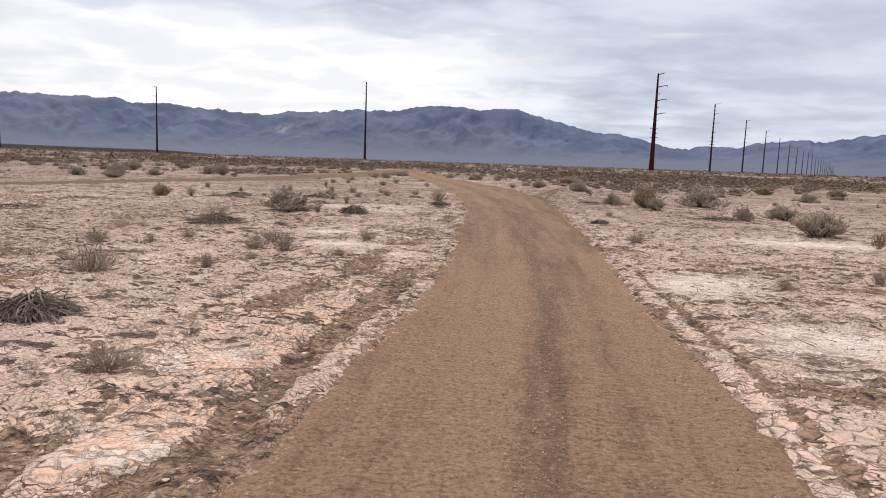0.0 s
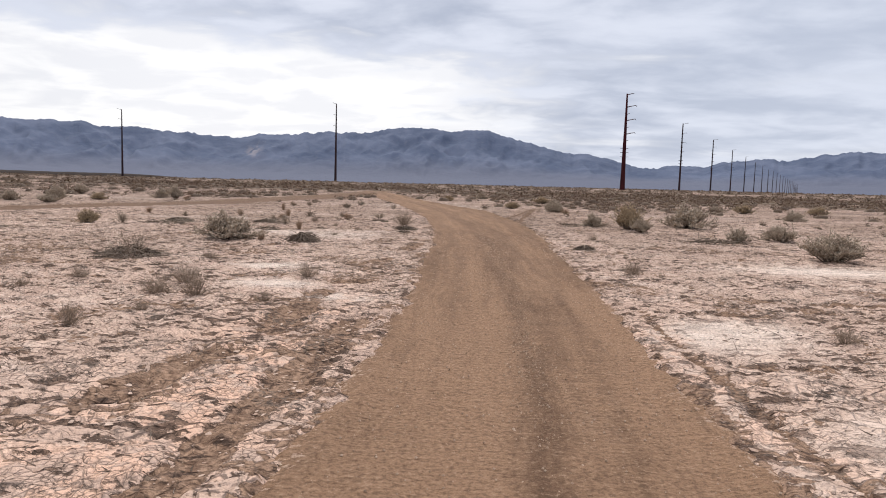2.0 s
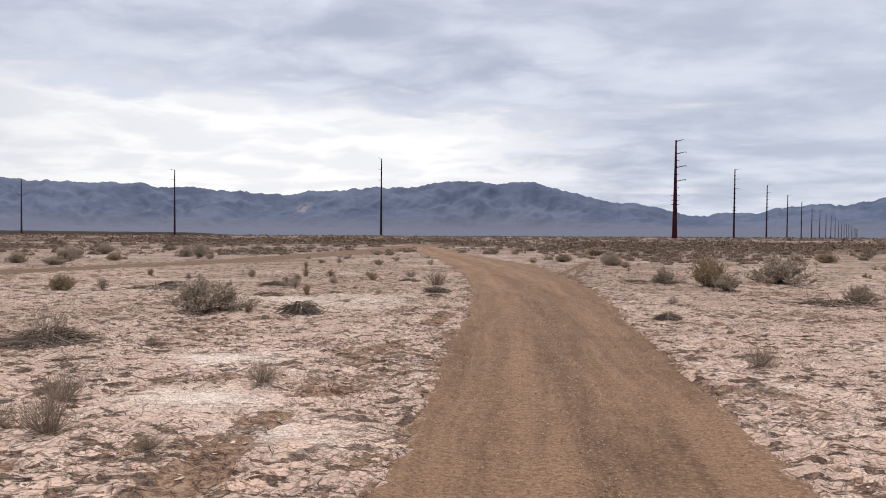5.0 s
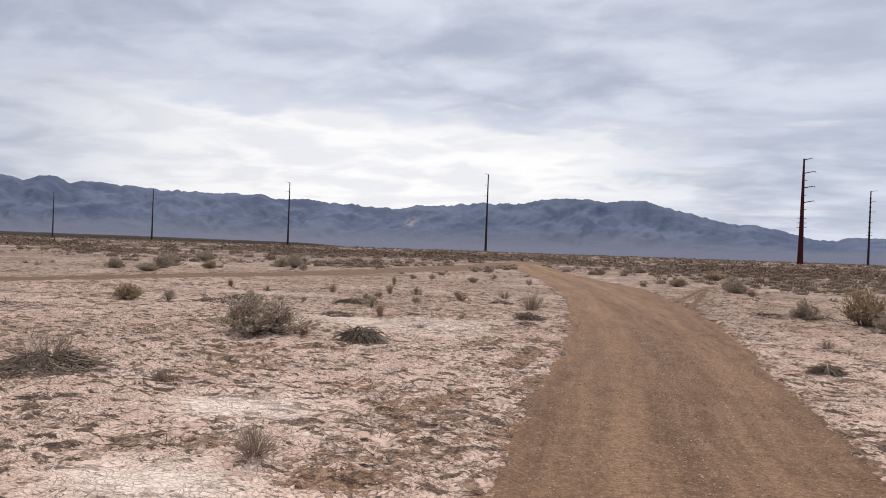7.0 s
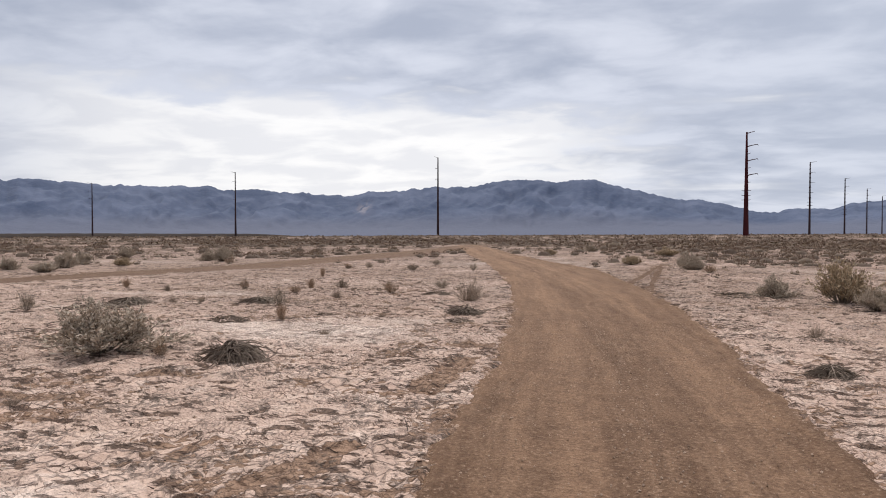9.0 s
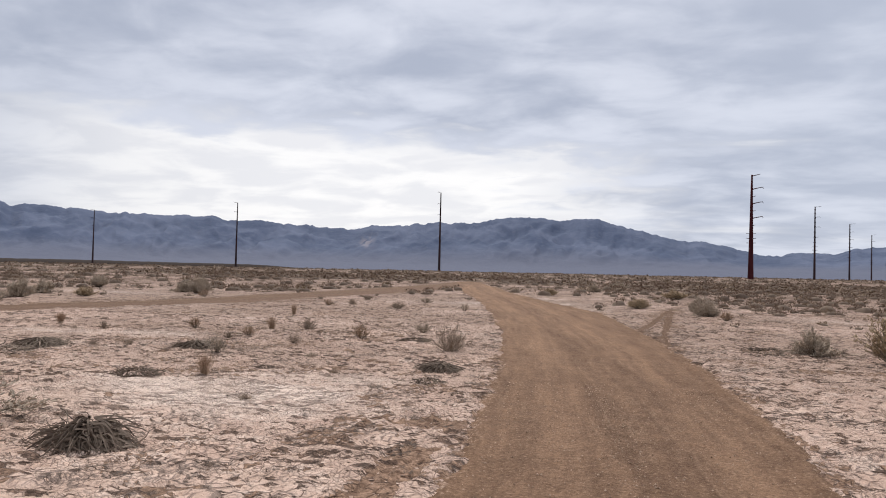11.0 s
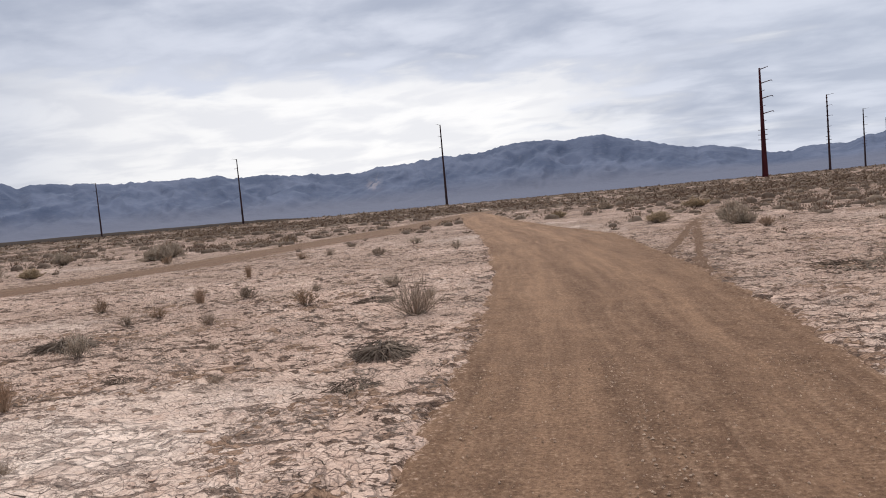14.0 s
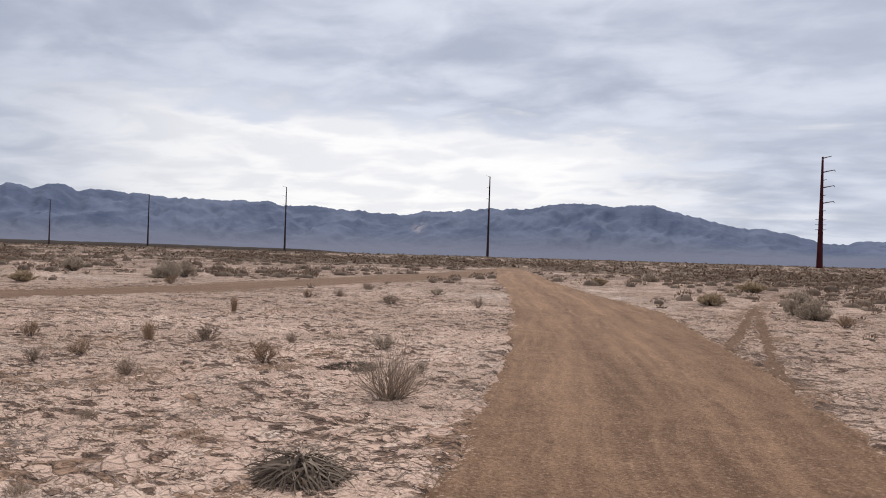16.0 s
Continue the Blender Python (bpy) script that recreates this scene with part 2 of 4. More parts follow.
def road_material(name="graded_dirt", grey=0.0):
    """Graded brown dirt: packed wheel lanes, loose gravel between, faint tread."""
    m, t, b = material(name, 0.95)
    p = position(t)
    u = attribute(t, "across")
    s = attribute(t, "along")
    lane = t.nodes.new("ShaderNodeCombineXYZ")
    t.links.new(math_node(t, "ADD", u, math_node(t, "MULTIPLY", noise_tex(t, p, 0.4, 2, 0.5), 0.5)), lane.inputs[0])
    t.links.new(math_node(t, "MULTIPLY", s, 0.05), lane.inputs[1])
    streak = noise_tex(t, lane.outputs[0], 4.2, 4, 0.6)
    thin = noise_tex(t, lane.outputs[0], 10, 3, 0.6)
    n_big = noise_tex(t, p, 0.55, 5, 0.6)
    n_mid = noise_tex(t, p, 3.5, 6, 0.68)
    n_fine = noise_tex(t, p, 30, 5, 0.72)
    n_grit = noise_tex(t, p, 95, 2, 0.6)
    packed = math_node(t, "ADD", attribute(t, "packed"), math_node(t, "MULTIPLY", math_node(t, "SUBTRACT", streak, 0.5), 1.7))
    packed = math_node(t, "ADD", packed, math_node(t, "MULTIPLY", math_node(t, "SUBTRACT", n_mid, 0.5), 1.2))
    packed = math_node(t, "ADD", packed, math_node(t, "MULTIPLY", math_node(t, "SUBTRACT", n_big, 0.5), 0.6))
    col = mix(t, ramp(t, packed, -0.25, 1.15), (0.122, 0.069, 0.043), (0.305, 0.186, 0.118))
    worn = ramp(t, noise_tex(t, p, 0.8, 4, 0.6), 0.42, 0.58)
    col = mix(t, math_node(t, "MULTIPLY", ramp(t, thin, 0.52, 0.72, 0.0, 0.28), worn), col, (0.405, 0.272, 0.188))
    col = mix(t, math_node(t, "MULTIPLY", ramp(t, thin, 0.34, 0.46, 0.40, 0.0), worn), col, (0.165, 0.100, 0.065))
    col = mix(t, ramp(t, n_fine, 0.40, 0.50, 0.50, 0.0), col, (0.085, 0.051, 0.034))
    col = mix(t, ramp(t, n_fine, 0.54, 0.64, 0.0, 0.50), col, (0.43, 0.30, 0.212))
    # crumbs of crust along the rim
    rim = math_node(t, "ADD", attribute(t, "rim"), math_node(t, "MULTIPLY", math_node(t, "SUBTRACT", noise_tex(t, p, 15, 5, 0.75), 0.5), 2.6))
    rim = math_node(t, "ADD", rim, math_node(t, "MULTIPLY", math_node(t, "SUBTRACT", n_big, 0.5), 1.2))
    col = mix(t, ramp(t, rim, 1.02, 1.25, 0.0, 0.75), col, (0.52, 0.38, 0.30))
    if grey:
        col = mix(t, math_node(t, "MULTIPLY", ramp(t, n_mid, 0.35, 0.6, 0.5, 1.0), grey), col, (0.165, 0.106, 0.075))
    t.links.new(col, b.inputs["Base Color"])
    # tread bars pressed across the packed lanes
    bars = t.nodes.new("ShaderNodeCombineXYZ")
    t.links.new(math_node(t, "MULTIPLY", u, 5.0), bars.inputs[0])
    t.links.new(math_node(t, "MULTIPLY", s, 17.0), bars.inputs[1])
    tread = ramp(t, noise_tex(t, bars.outputs[0], 1.0, 2, 0.5), 0.40, 0.60)
    tread = math_node(t, "MULTIPLY", tread, ramp(t, attribute(t, "packed"), 0.45, 0.75, 0.0, 0.22))
    h = math_node(t, "ADD", math_node(t, "MULTIPLY", n_fine, 0.85), math_node(t, "MULTIPLY", n_grit, 0.30))
    h = math_node(t, "ADD", h, math_node(t, "ADD", tread, math_node(t, "MULTIPLY", n_mid, 0.5)))
    bump(t, b, h, 0.042, 1.0)
    return m


def plant_material(name, a, b_, rough=0.85):
    """Colour varied blade by blade and twig by twig."""
    m, t, b = material(name, rough)
    col = mix(t, island(t), a, b_)
    n = noise_tex(t, position(t), 40, 3, 0.6)
    col = mix(t, ramp(t, n, 0.35, 0.65, 0.25, 0.0), col, tuple(c * 0.6 for c in a))
    t.links.new(col, b.inputs["Base Color"])
    return m


def scrub_material():
    """Each bush its own shade between grey-tan, straw and brown."""
    m, t, b = material("desert_scrub", 0.9)
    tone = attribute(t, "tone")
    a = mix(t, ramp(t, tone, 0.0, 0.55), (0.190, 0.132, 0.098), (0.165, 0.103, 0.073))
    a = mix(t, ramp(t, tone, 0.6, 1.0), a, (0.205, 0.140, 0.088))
    # hearts (tone below zero) are coloured dark for the shade inside a bush
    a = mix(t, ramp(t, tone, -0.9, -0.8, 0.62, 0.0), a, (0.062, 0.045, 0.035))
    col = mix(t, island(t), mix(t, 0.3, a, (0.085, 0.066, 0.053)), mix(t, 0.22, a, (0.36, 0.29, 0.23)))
    t.links.new(col, b.inputs["Base Color"])
    return m


def steel_material(name, a, b_):
    m, t, b = material(name, 0.75)
    p = position(t)
    col = mix(t, ramp(t, noise_tex(t, p, 1.3, 5, 0.6, (1, 1, 0.15)), 0.35, 0.65), a, b_)
    t.links.new(col, b.inputs["Base Color"])
    b.inputs["Metallic"].default_value = 0.2
    bump(t, b, noise_tex(t, p, 14, 4, 0.6), 0.01, 0.4)
    return m


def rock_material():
    """Distant bare desert range with gullies and pale alluvial fans; air haze is painted into its blues and its foot.
    """
    m, t, b = material("haze_blue_mountain_rock", 1.0)
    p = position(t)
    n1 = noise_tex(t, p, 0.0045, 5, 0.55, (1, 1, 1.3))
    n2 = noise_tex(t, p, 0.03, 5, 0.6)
    # blue of the air between is mixed into the rock colour
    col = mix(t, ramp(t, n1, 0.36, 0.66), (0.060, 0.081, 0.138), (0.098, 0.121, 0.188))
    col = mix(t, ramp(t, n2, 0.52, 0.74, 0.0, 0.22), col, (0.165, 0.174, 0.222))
    # fans and lower slopes paler: haze at the foot, put into the colour
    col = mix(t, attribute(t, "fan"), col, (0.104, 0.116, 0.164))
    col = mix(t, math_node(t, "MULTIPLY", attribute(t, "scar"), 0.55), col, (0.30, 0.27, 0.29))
    t.links.new(col, b.inputs["Base Color"])
    bump(t, b, n2, 7.0, 0.9)
    return m


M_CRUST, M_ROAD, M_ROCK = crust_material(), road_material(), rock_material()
M_TRACK = road_material("dull_track_dirt", 0.6)
M_FLAKE, M_GRIT = flake_material(), pebble_material()
M_LEAF = plant_material("grey_green_leaf", (0.37, 0.305, 0.240), (0.54, 0.448, 0.358))
M_RUST_LEAF = plant_material("straw_yellow_leaf", (0.34, 0.258, 0.168), (0.48, 0.372, 0.250))
M_STEM = plant_material("grey_brown_stem", (0.21, 0.160, 0.121), (0.41, 0.322, 0.25))
# brown stems of leafy shrubs, coloured darker to stand for shade beneath the crown
M_STEM_SHADED = plant_material("shade_darkened_stem", (0.10, 0.078, 0.060), (0.24, 0.19, 0.15))
M_DEAD = plant_material("weathered_dead_wood", (0.075, 0.054, 0.042), (0.31, 0.245, 0.195))
M_GRASS = plant_material("dry_grass", (0.27, 0.175, 0.115), (0.46, 0.325, 0.225))
M_SCRUB = scrub_material()
M_BANK = plant_material("dark_embankment", (0.028, 0.020, 0.018), (0.045, 0.033, 0.029))
M_STEEL = steel_material("red_brown_weathering_steel", (0.034, 0.006, 0.009), (0.058, 0.011, 0.014))
M_STEEL_DARK = steel_material("dark_weathering_steel", (0.022, 0.014, 0.017), (0.040, 0.021, 0.023))


# ---- small numeric tools ----
def lattice(ix, iy, seed):
    h = (ix * 374761393 + iy * 668265263 + seed * 974634777) & 0xFFFFFFFF
    h = ((h ^ (h >> 13)) * 1274126177) & 0xFFFFFFFF
    return ((h ^ (h >> 16)) & 0xFFFF) / 65535.0


def value_noise(x, y, seed=0):
    fx, fy = np.floor(x), np.floor(y)
    ix, iy = fx.astype(np.int64), fy.astype(np.int64)
    tx, ty = x - fx, y - fy
    tx, ty = tx * tx * (3 - 2 * tx), ty * ty * (3 - 2 * ty)
    top = lattice(ix, iy, seed) * (1 - tx) + lattice(ix + 1, iy, seed) * tx
    low = lattice(ix, iy + 1, seed) * (1 - tx) + lattice(ix + 1, iy + 1, seed) * tx
    return top * (1 - ty) + low * ty


def fbm(x, y, octaves=4, seed=0, gain=0.5):
    total, amp, norm = 0.0, 1.0, 0.0
    for i in range(octaves):
        total = total + amp * value_noise(x * 2 ** i + 17.3 * i, y * 2 ** i - 9.1 * i, seed + i)
        norm, amp = norm + amp, amp * gain
    return total / norm


def fbm_turned(x, y, octaves=4, seed=0, gain=0.5):
    """The same noise with each octave turned, so that no grid shows."""
    total, amp, norm = 0.0, 1.0, 0.0
    for k in range(octaves):
        a = 0.6 + 1.1 * k
        total = total + amp * value_noise(x * math.cos(a) - y * math.sin(a) + 17.3 * k, x * math.sin(a) + y * math.cos(a), seed + 31 * k)
        norm += amp
        amp *= gain
        x, y = x * 2.03, y * 2.03
    return total / norm


def step(v, lo, hi):
    k = np.clip((v - lo) / (hi - lo), 0, 1)
    return k * k * (3 - 2 * k)


def sheet(name, X, Y, Z, mat, keep=None, attrs=None):
    """A grid of quads from coordinate arrays (rows, columns)."""
    r, c = X.shape
    me = bpy.data.meshes.new(name)
    idx = np.arange(r * c).reshape(r, c)
    quads = np.stack([idx[:-1, :-1], idx[:-1, 1:], idx[1:, 1:], idx[1:, :-1]], -1).reshape(-1, 4)
    if keep is not None:
        quads = quads[keep.reshape(-1)]
    me.vertices.add(r * c)
    me.vertices.foreach_set("co", np.stack([X, Y, Z], -1).astype(np.float32).reshape(-1))
    me.loops.add(len(quads) * 4)
    me.loops.foreach_set("vertex_index", quads.astype(np.int32).reshape(-1))
    me.polygons.add(len(quads))
    me.polygons.foreach_set("loop_start", np.arange(0, len(quads) * 4, 4, dtype=np.int32))
    for key, value in (attrs or {}).items():
        at = me.attributes.new(key, "FLOAT", "POINT")
        at.data.foreach_set("value", np.broadcast_to(value, X.shape).astype(np.float32).reshape(-1))
    me.materials.append(mat)
    me.update(calc_edges=True)
    me.polygons.foreach_set("use_smooth", np.ones(len(quads), dtype=bool))
    return new(name, me)


def soup(name, verts, faces, mat, smooth=False):
    me = bpy.data.meshes.new(name)
    me.from_pydata(verts, [], faces)
    me.materials.append(mat)
    if smooth:
        me.polygons.foreach_set("use_smooth", np.ones(len(me.polygons), dtype=bool))
    return me


def part(name, mesh, parent, label=""):
    ob = new(name, mesh)
    ob.parent = parent
    return tagged(ob, label) if label else ob


# ---- plan of the roads: edges as functions of the way ahead ----
ROAD_Y = np.array([-14, 4, 5, 6.2, 8, 10, 12, 15, 19, 22, 25, 28, 32, 37, 44, 48, 52, 58, 62, 70, 80, 88, 96.0])
ROAD_L = np.array([0.5, 0.62, 0.76, 0.94, 1.08, 1.12, 1.17, 1.22, 1.04, 1.0, 0.9, 0.64, 0.22, -0.55, -1.75, -2.6, -3.5, -4.9, -5.9, -7.6, -9.6, -11.2, -13.0])
ROAD_R = np.array([3.85, 3.83, 3.83, 3.81, 3.88, 3.92, 3.97, 4.0, 4.06, 4.1, 4.12, 4.1, 3.98, 3.4, 2.75, 1.75, 0.1, -1.3, -2.5, -4.3, -6.6, -8.6, -11.0])
SIDE_Y = np.array([-60, 0, 15, 24, 30, 34, 38, 44, 52, 60, 68, 80, 100.0])
SIDE_L = np.array([-61.45, -32.95, -26.45, -22.05, -19.45, -17.85, -16.45, -14.85, -13.75, -13.05, -12.55, -12.15, -11.95])
SIDE_R = np.array([-58.35, -30.15, -23.75, -19.55, -17.15, -15.45, -14.05, -11.95, -10.45, -9.45, -8.95, -9.25, -9.35])
# two wheel ruts that leave the road, and join
FORK_Y = np.array([31.5, 33, 34.6, 36.4, 38.8, 40.3, 44.2, 46.5, 48, 52, 58, 64.0])
FORK_A = np.array([2.5, 2.75, 3.06, 3.48, 3.96, 4.22, 4.85, 5.25, 5.55, 6.4, 7.9, 9.6])
FORK_B = np.array([3.72, 3.82, 3.95, 4.17, 4.47, 4.65, 5.12, 5.42, 5.68, 6.6, 8.3, 10.2])


def curve(y, ys, xs):
    """Smooth reading of a plan line (average of shifted straight readings)."""
    return sum(np.interp(y + d, ys, xs) for d in (-3, -1.5, 0, 1.5, 3)) / 5


def ragged(x, y):
    return 0.14 * (fbm(x * 0.5, y * 0.5, 2, 5) - 0.5) + 0.26 * (fbm(x * 3.2, y * 2.2, 4, 9, 0.75) - 0.5) + 0.16 * (fbm_turned(x * 7, y * 6, 2, 14) - 0.5)


def inside(x, y, ys, left, right):
    """Metres inside a lane (negative outside)."""
    d = np.minimum(x - curve(y, ys, left), curve(y, ys, right) - x)
    return np.where((y > ys[0]) & (y < ys[-1]), d, -9.0) + ragged(x, y)


def rut(x, y, xs, half=0.14):
    d = half - np.abs(x - np.interp(y, FORK_Y, xs))
    return np.where((y > FORK_Y[0]) & (y < FORK_Y[-1]), d, -9.0) + 0.8 * ragged(x, y) - 0.22 * step(y, 45.5, 52)


def basin(x, y):
    """The plain: level near the road, then falling gently away to the valley."""
    r = np.hypot(x, y) + 1e-6
    az = np.degrees(np.arctan2(x, np.abs(y) + 1e-6))
    drop = 1.64 + r * np.tan(np.radians(-0.33 + 0.0055 * np.clip(az, -50, 40))) * (1 + 0.00002 * r)
    return step(r, 180, 330) * drop


def relief(x, y):
    k = 1 - step(np.hypot(x, y - 15), 60, 140)
    z = 0.10 * (fbm(x * 0.16, y * 0.16, 3, 2) - 0.5) + 0.05 * (fbm(x * 0.9, y * 0.9, 3, 3) - 0.5)
    return z * (0.3 + 0.7 * k)


def road_level(x, y):
    return 0.10 * (fbm(x * 0.16, y * 0.16, 3, 2) - 0.5) * (1 - 0.7 * step(np.hypot(x, y - 15), 60, 140)) + basin(x, y)


STRIPS = (((3.5, 8, 10, 11.5, 13.7, 15.4, 19.8, 21), (-0.5, -0.55, -0.48, -0.12, -0.14, 0.0, -0.05, 0.1), 0.24, 0.40),
          ((3.5, 5, 5.6, 8, 9.5, 11.5, 12.8), (0.2, 0.32, 0.49, 0.6, 0.6, 0.7, 0.8), 0.19, 0.36),
          ((16.5, 17.7, 18.2, 19.3, 21.6, 23.2, 24.5, 27), (-0.2, 0.0, 0.2, 0.3, 0.58, 0.62, 0.4, 0.5), 0.20, 0.38))
BARE = ((4.95, 7.2, 0.55, 0.22), (5.1, 10.9, 0.4, 0.14), (5.6, 13.7, 0.5, 0.12), (7.9, 14.9, 0.9, 0.12), (-1.68, 12.86, 0.45, 0.16), (-3.2, 19.7, 0.6, 0.22),
        (-2.6, 20.9, 0.45, 0.15), (0.35, 23.7, 0.35, 0.25), (0.09, 15.45, 0.45, 0.22), (-0.14, 13.73, 0.45, 0.2), (0.7, 11.4, 0.25, 0.3))


def broken_shoulder(x, y):
    """Strips and patches of bare silt beside the road, left by wheels and water."""
    wob = 0.30 * (fbm_turned(x * 1.3, y * 1.3, 3, 21) - 0.5)
    total = 0.0
    for ys, xs, half, patch in STRIPS:
        d = np.abs(x + wob - np.interp(y, ys, xs)) / half
        on = (1 - step(d, 0.55, 1.25)) * step(y, ys[0], ys[0] + 1) * (1 - step(y, ys[-1] - 1, ys[-1]))
        total = np.maximum(total, on * step(fbm_turned(x * 0.9, y * 0.55, 3, 23), patch, patch + 0.13))
    for px, py, sx, sy in BARE:
        total = np.maximum(total, 1.1 * np.exp(-((x + wob - px) / sx) ** 2 - ((y + wob - py) / sy) ** 2))
    rut_ = np.exp(-((x - 4.30 + 0.010 * (y - 12) ** 2 * (y < 12) * 0.4 - 0.04 * np.sin(y)) / 0.075) ** 2) * (1 - step(y, 12.5, 14.5))
    return np.clip(np.maximum(total, 0.8 * rut_), 0, 1)


def fine_zone(x, y):
    """Strip beside the road where the crust is finely broken."""
    return step(x, -9, -5) * (1 - step(x, 7.5, 12)) * (1 - step(y, 30, 38))


def soil_mask(x, y):
    spots = 0.34 * step(fbm_turned(x * 0.9, y * 0.9, 4, 31), 0.58, 0.70) + 0.26 * fine_zone(x, y) * step(fbm_turned(x * 2.1, y * 2.1, 3, 33), 0.58, 0.74)
    far = 0.14 * step(np.hypot(x, y - 10), 22, 60) + 0.17 * step(-x, 3.0, 8) * (1 - step(y, 20, 27))
    edge = np.where((x > 2.5) & (y < 15), 0.26, 0.40) * step(lanes(x, y), -0.35, 0.0) * (1 - 0.6 * step(fbm_turned(x * 1.7, y * 0.8, 3, 35), 0.42, 0.58))
    forks = np.maximum(rut(x, y, FORK_A), rut(x, y, FORK_B))
    edge = edge + 0.34 * step(forks, -0.45, 0.0) + 0.26 * step(inside(x, y, SIDE_Y, SIDE_L, SIDE_R), -1.6, 0.0)
    return np.clip(np.maximum(broken_shoulder(x, y) * 0.95, spots) + far + edge + 0.04 - 0.5 * np.clip(pale_mask(x, y), 0, 1), 0, 1)


PALE = ((-0.2, 7.0, 0.6, 0.35), (0.0, 5.3, 0.36, 0.3), (5.6, 8.8, 1.1, 0.6), (4.8, 11.9, 0.7, 0.6), (5.2, 12.7, 0.8, 0.5), (9.3, 18.9, 1.8, 1.0), (0.2, 13.9, 0.6, 0.4),
        (-0.95, 14.9, 0.7, 0.4), (-1.65, 17.0, 0.7, 0.4), (-3.45, 24.9, 0.9, 0.45), (-1.5, 24.8, 0.6, 0.35), (-2.3, 24.4, 1.9, 1.0), (-1.6, 26.0, 1.3, 0.6), (-7.4, 30.6, 1.3, 0.8), (-9.8, 30.1, 1.1, 0.5),
        (-3.1, 48.4, 1.6, 1.6), (2.3, 46.8, 0.8, 1.2), (1.1, 51.0, 0.8, 1.6), (0.0, 55.5, 0.9, 1.8), (-21.2, 47.2, 3.2, 1.5), (14, 44, 4, 1.5), (20, 1150, 110, 220), (-330, 1250, 90, 160))


def pale_mask(x, y):
    total = 0.0
    for px, py, sx, sy in PALE:
        total = total + np.exp(-((x - px) / sx) ** 2 - ((y - py) / sy) ** 2)
    total = total + 0.30 * np.exp(-((x - 4.06 - 0.01 * (y - 8)) / 0.10) ** 2) * (1 - step(y, 11, 14))
    return np.clip(total, 0, 1) * (1 - 0.50 * step(y, 21, 26)) + 0.25 * (fbm(x * 0.3, y * 0.3, 3, 41) - 0.5)


def lanes(x, y):
    """Deepest reading inside any lane."""
    return np.maximum(inside(x, y, ROAD_Y, ROAD_L, ROAD_R), inside(x, y, SIDE_Y, SIDE_L, SIDE_R))


def terraces(x, y):
    """Lifted rims of the crust: sawtooth steps along winding lines."""
    n = 8 * fbm_turned(x * 1.1, y * 1.35, 4, 15, 0.52)
    f = n - np.floor(n)
    return step(f, 0.68, 1.0) - f


def ground_z(x, y):
    base = relief(x, y) + basin(x, y)
    churn = broken_shoulder(x, y)
    lumps = fbm_turned(x * 3.6, y * 3.6, 4, 12, 0.58) - 0.5
    near = 1 - step(np.hypot(x, y - 18), 24, 48)
    calm = 1 - 0.75 * np.clip(pale_mask(x, y), 0, 1)
    tooth = terraces(x, y) + 0.5
    return base + near * (calm * (0.085 * lumps + 0.046 * tooth) - 0.035 * churn + 0.05 * churn * lumps)


def graded(lo, hi, fine_lo, fine_hi, d, growth):
    mid = list(np.arange(fine_lo, fine_hi + d / 2, d))
    up_, s_ = [mid[-1]], d
    while up_[-1] < hi:
        s_ *= growth
        up_.append(up_[-1] + s_)
    down, s_ = [mid[0]], d
    while down[-1] > lo:
        s_ *= growth
        down.append(down[-1] - s_)
    return np.array(down[:0:-1] + mid + up_[1:])


# ---- ground: one sheet to the horizon ----
def build_ground():
    xs = graded(-4400, 4400, -6.2, 7.8, 0.060, 1.048)
    ys = np.concatenate([graded(-1500, 26.0, 4.4, 26.0, 0.055, 1.10)[:-1], graded(26.0, 4300, 26.0, 44.0, 0.095, 1.06)])
    ys = np.unique(np.round(ys, 3))
    ys = ys[np.r_[True, np.diff(ys) > 0.03]]
    X, Y = np.meshgrid(xs, ys)
    lane = lanes(X, Y)
    forks = np.maximum(rut(X, Y, FORK_A), rut(X, Y, FORK_B))
    Z = ground_z(X, Y) - 0.10 * step(lane, -0.05, 0.20) - 0.14 * step(lane, 0.12, 0.40) - 0.05 * step(forks, -0.02, 0.12)
    blush = np.exp(-((X - 0.1) / 1.0) ** 2) * (1 - step(Y, 11, 17)) + 0.7 * np.exp(-((X - 4.1) / 0.45) ** 2) * (1 - step(Y, 11, 16)) + 0.2
    ob = sheet("ground", X, Y, Z, M_CRUST, attrs={"soil": soil_mask(X, Y), "pale": pale_mask(X, Y), "dust": 0.30 * step(np.hypot(X, Y - 8), 9, 26) + 0.12 * step(Y, 26, 34) + 0.18 * step(-X, 2.5, 7) * (1 - step(Y, 19, 27)) + 0.50 * step(np.hypot(X, Y - 12), 34, 95), "blush": blush})
    return tagged(ob, "pale cracked salt crust over red-brown desert silt", "ground", kind="structure")


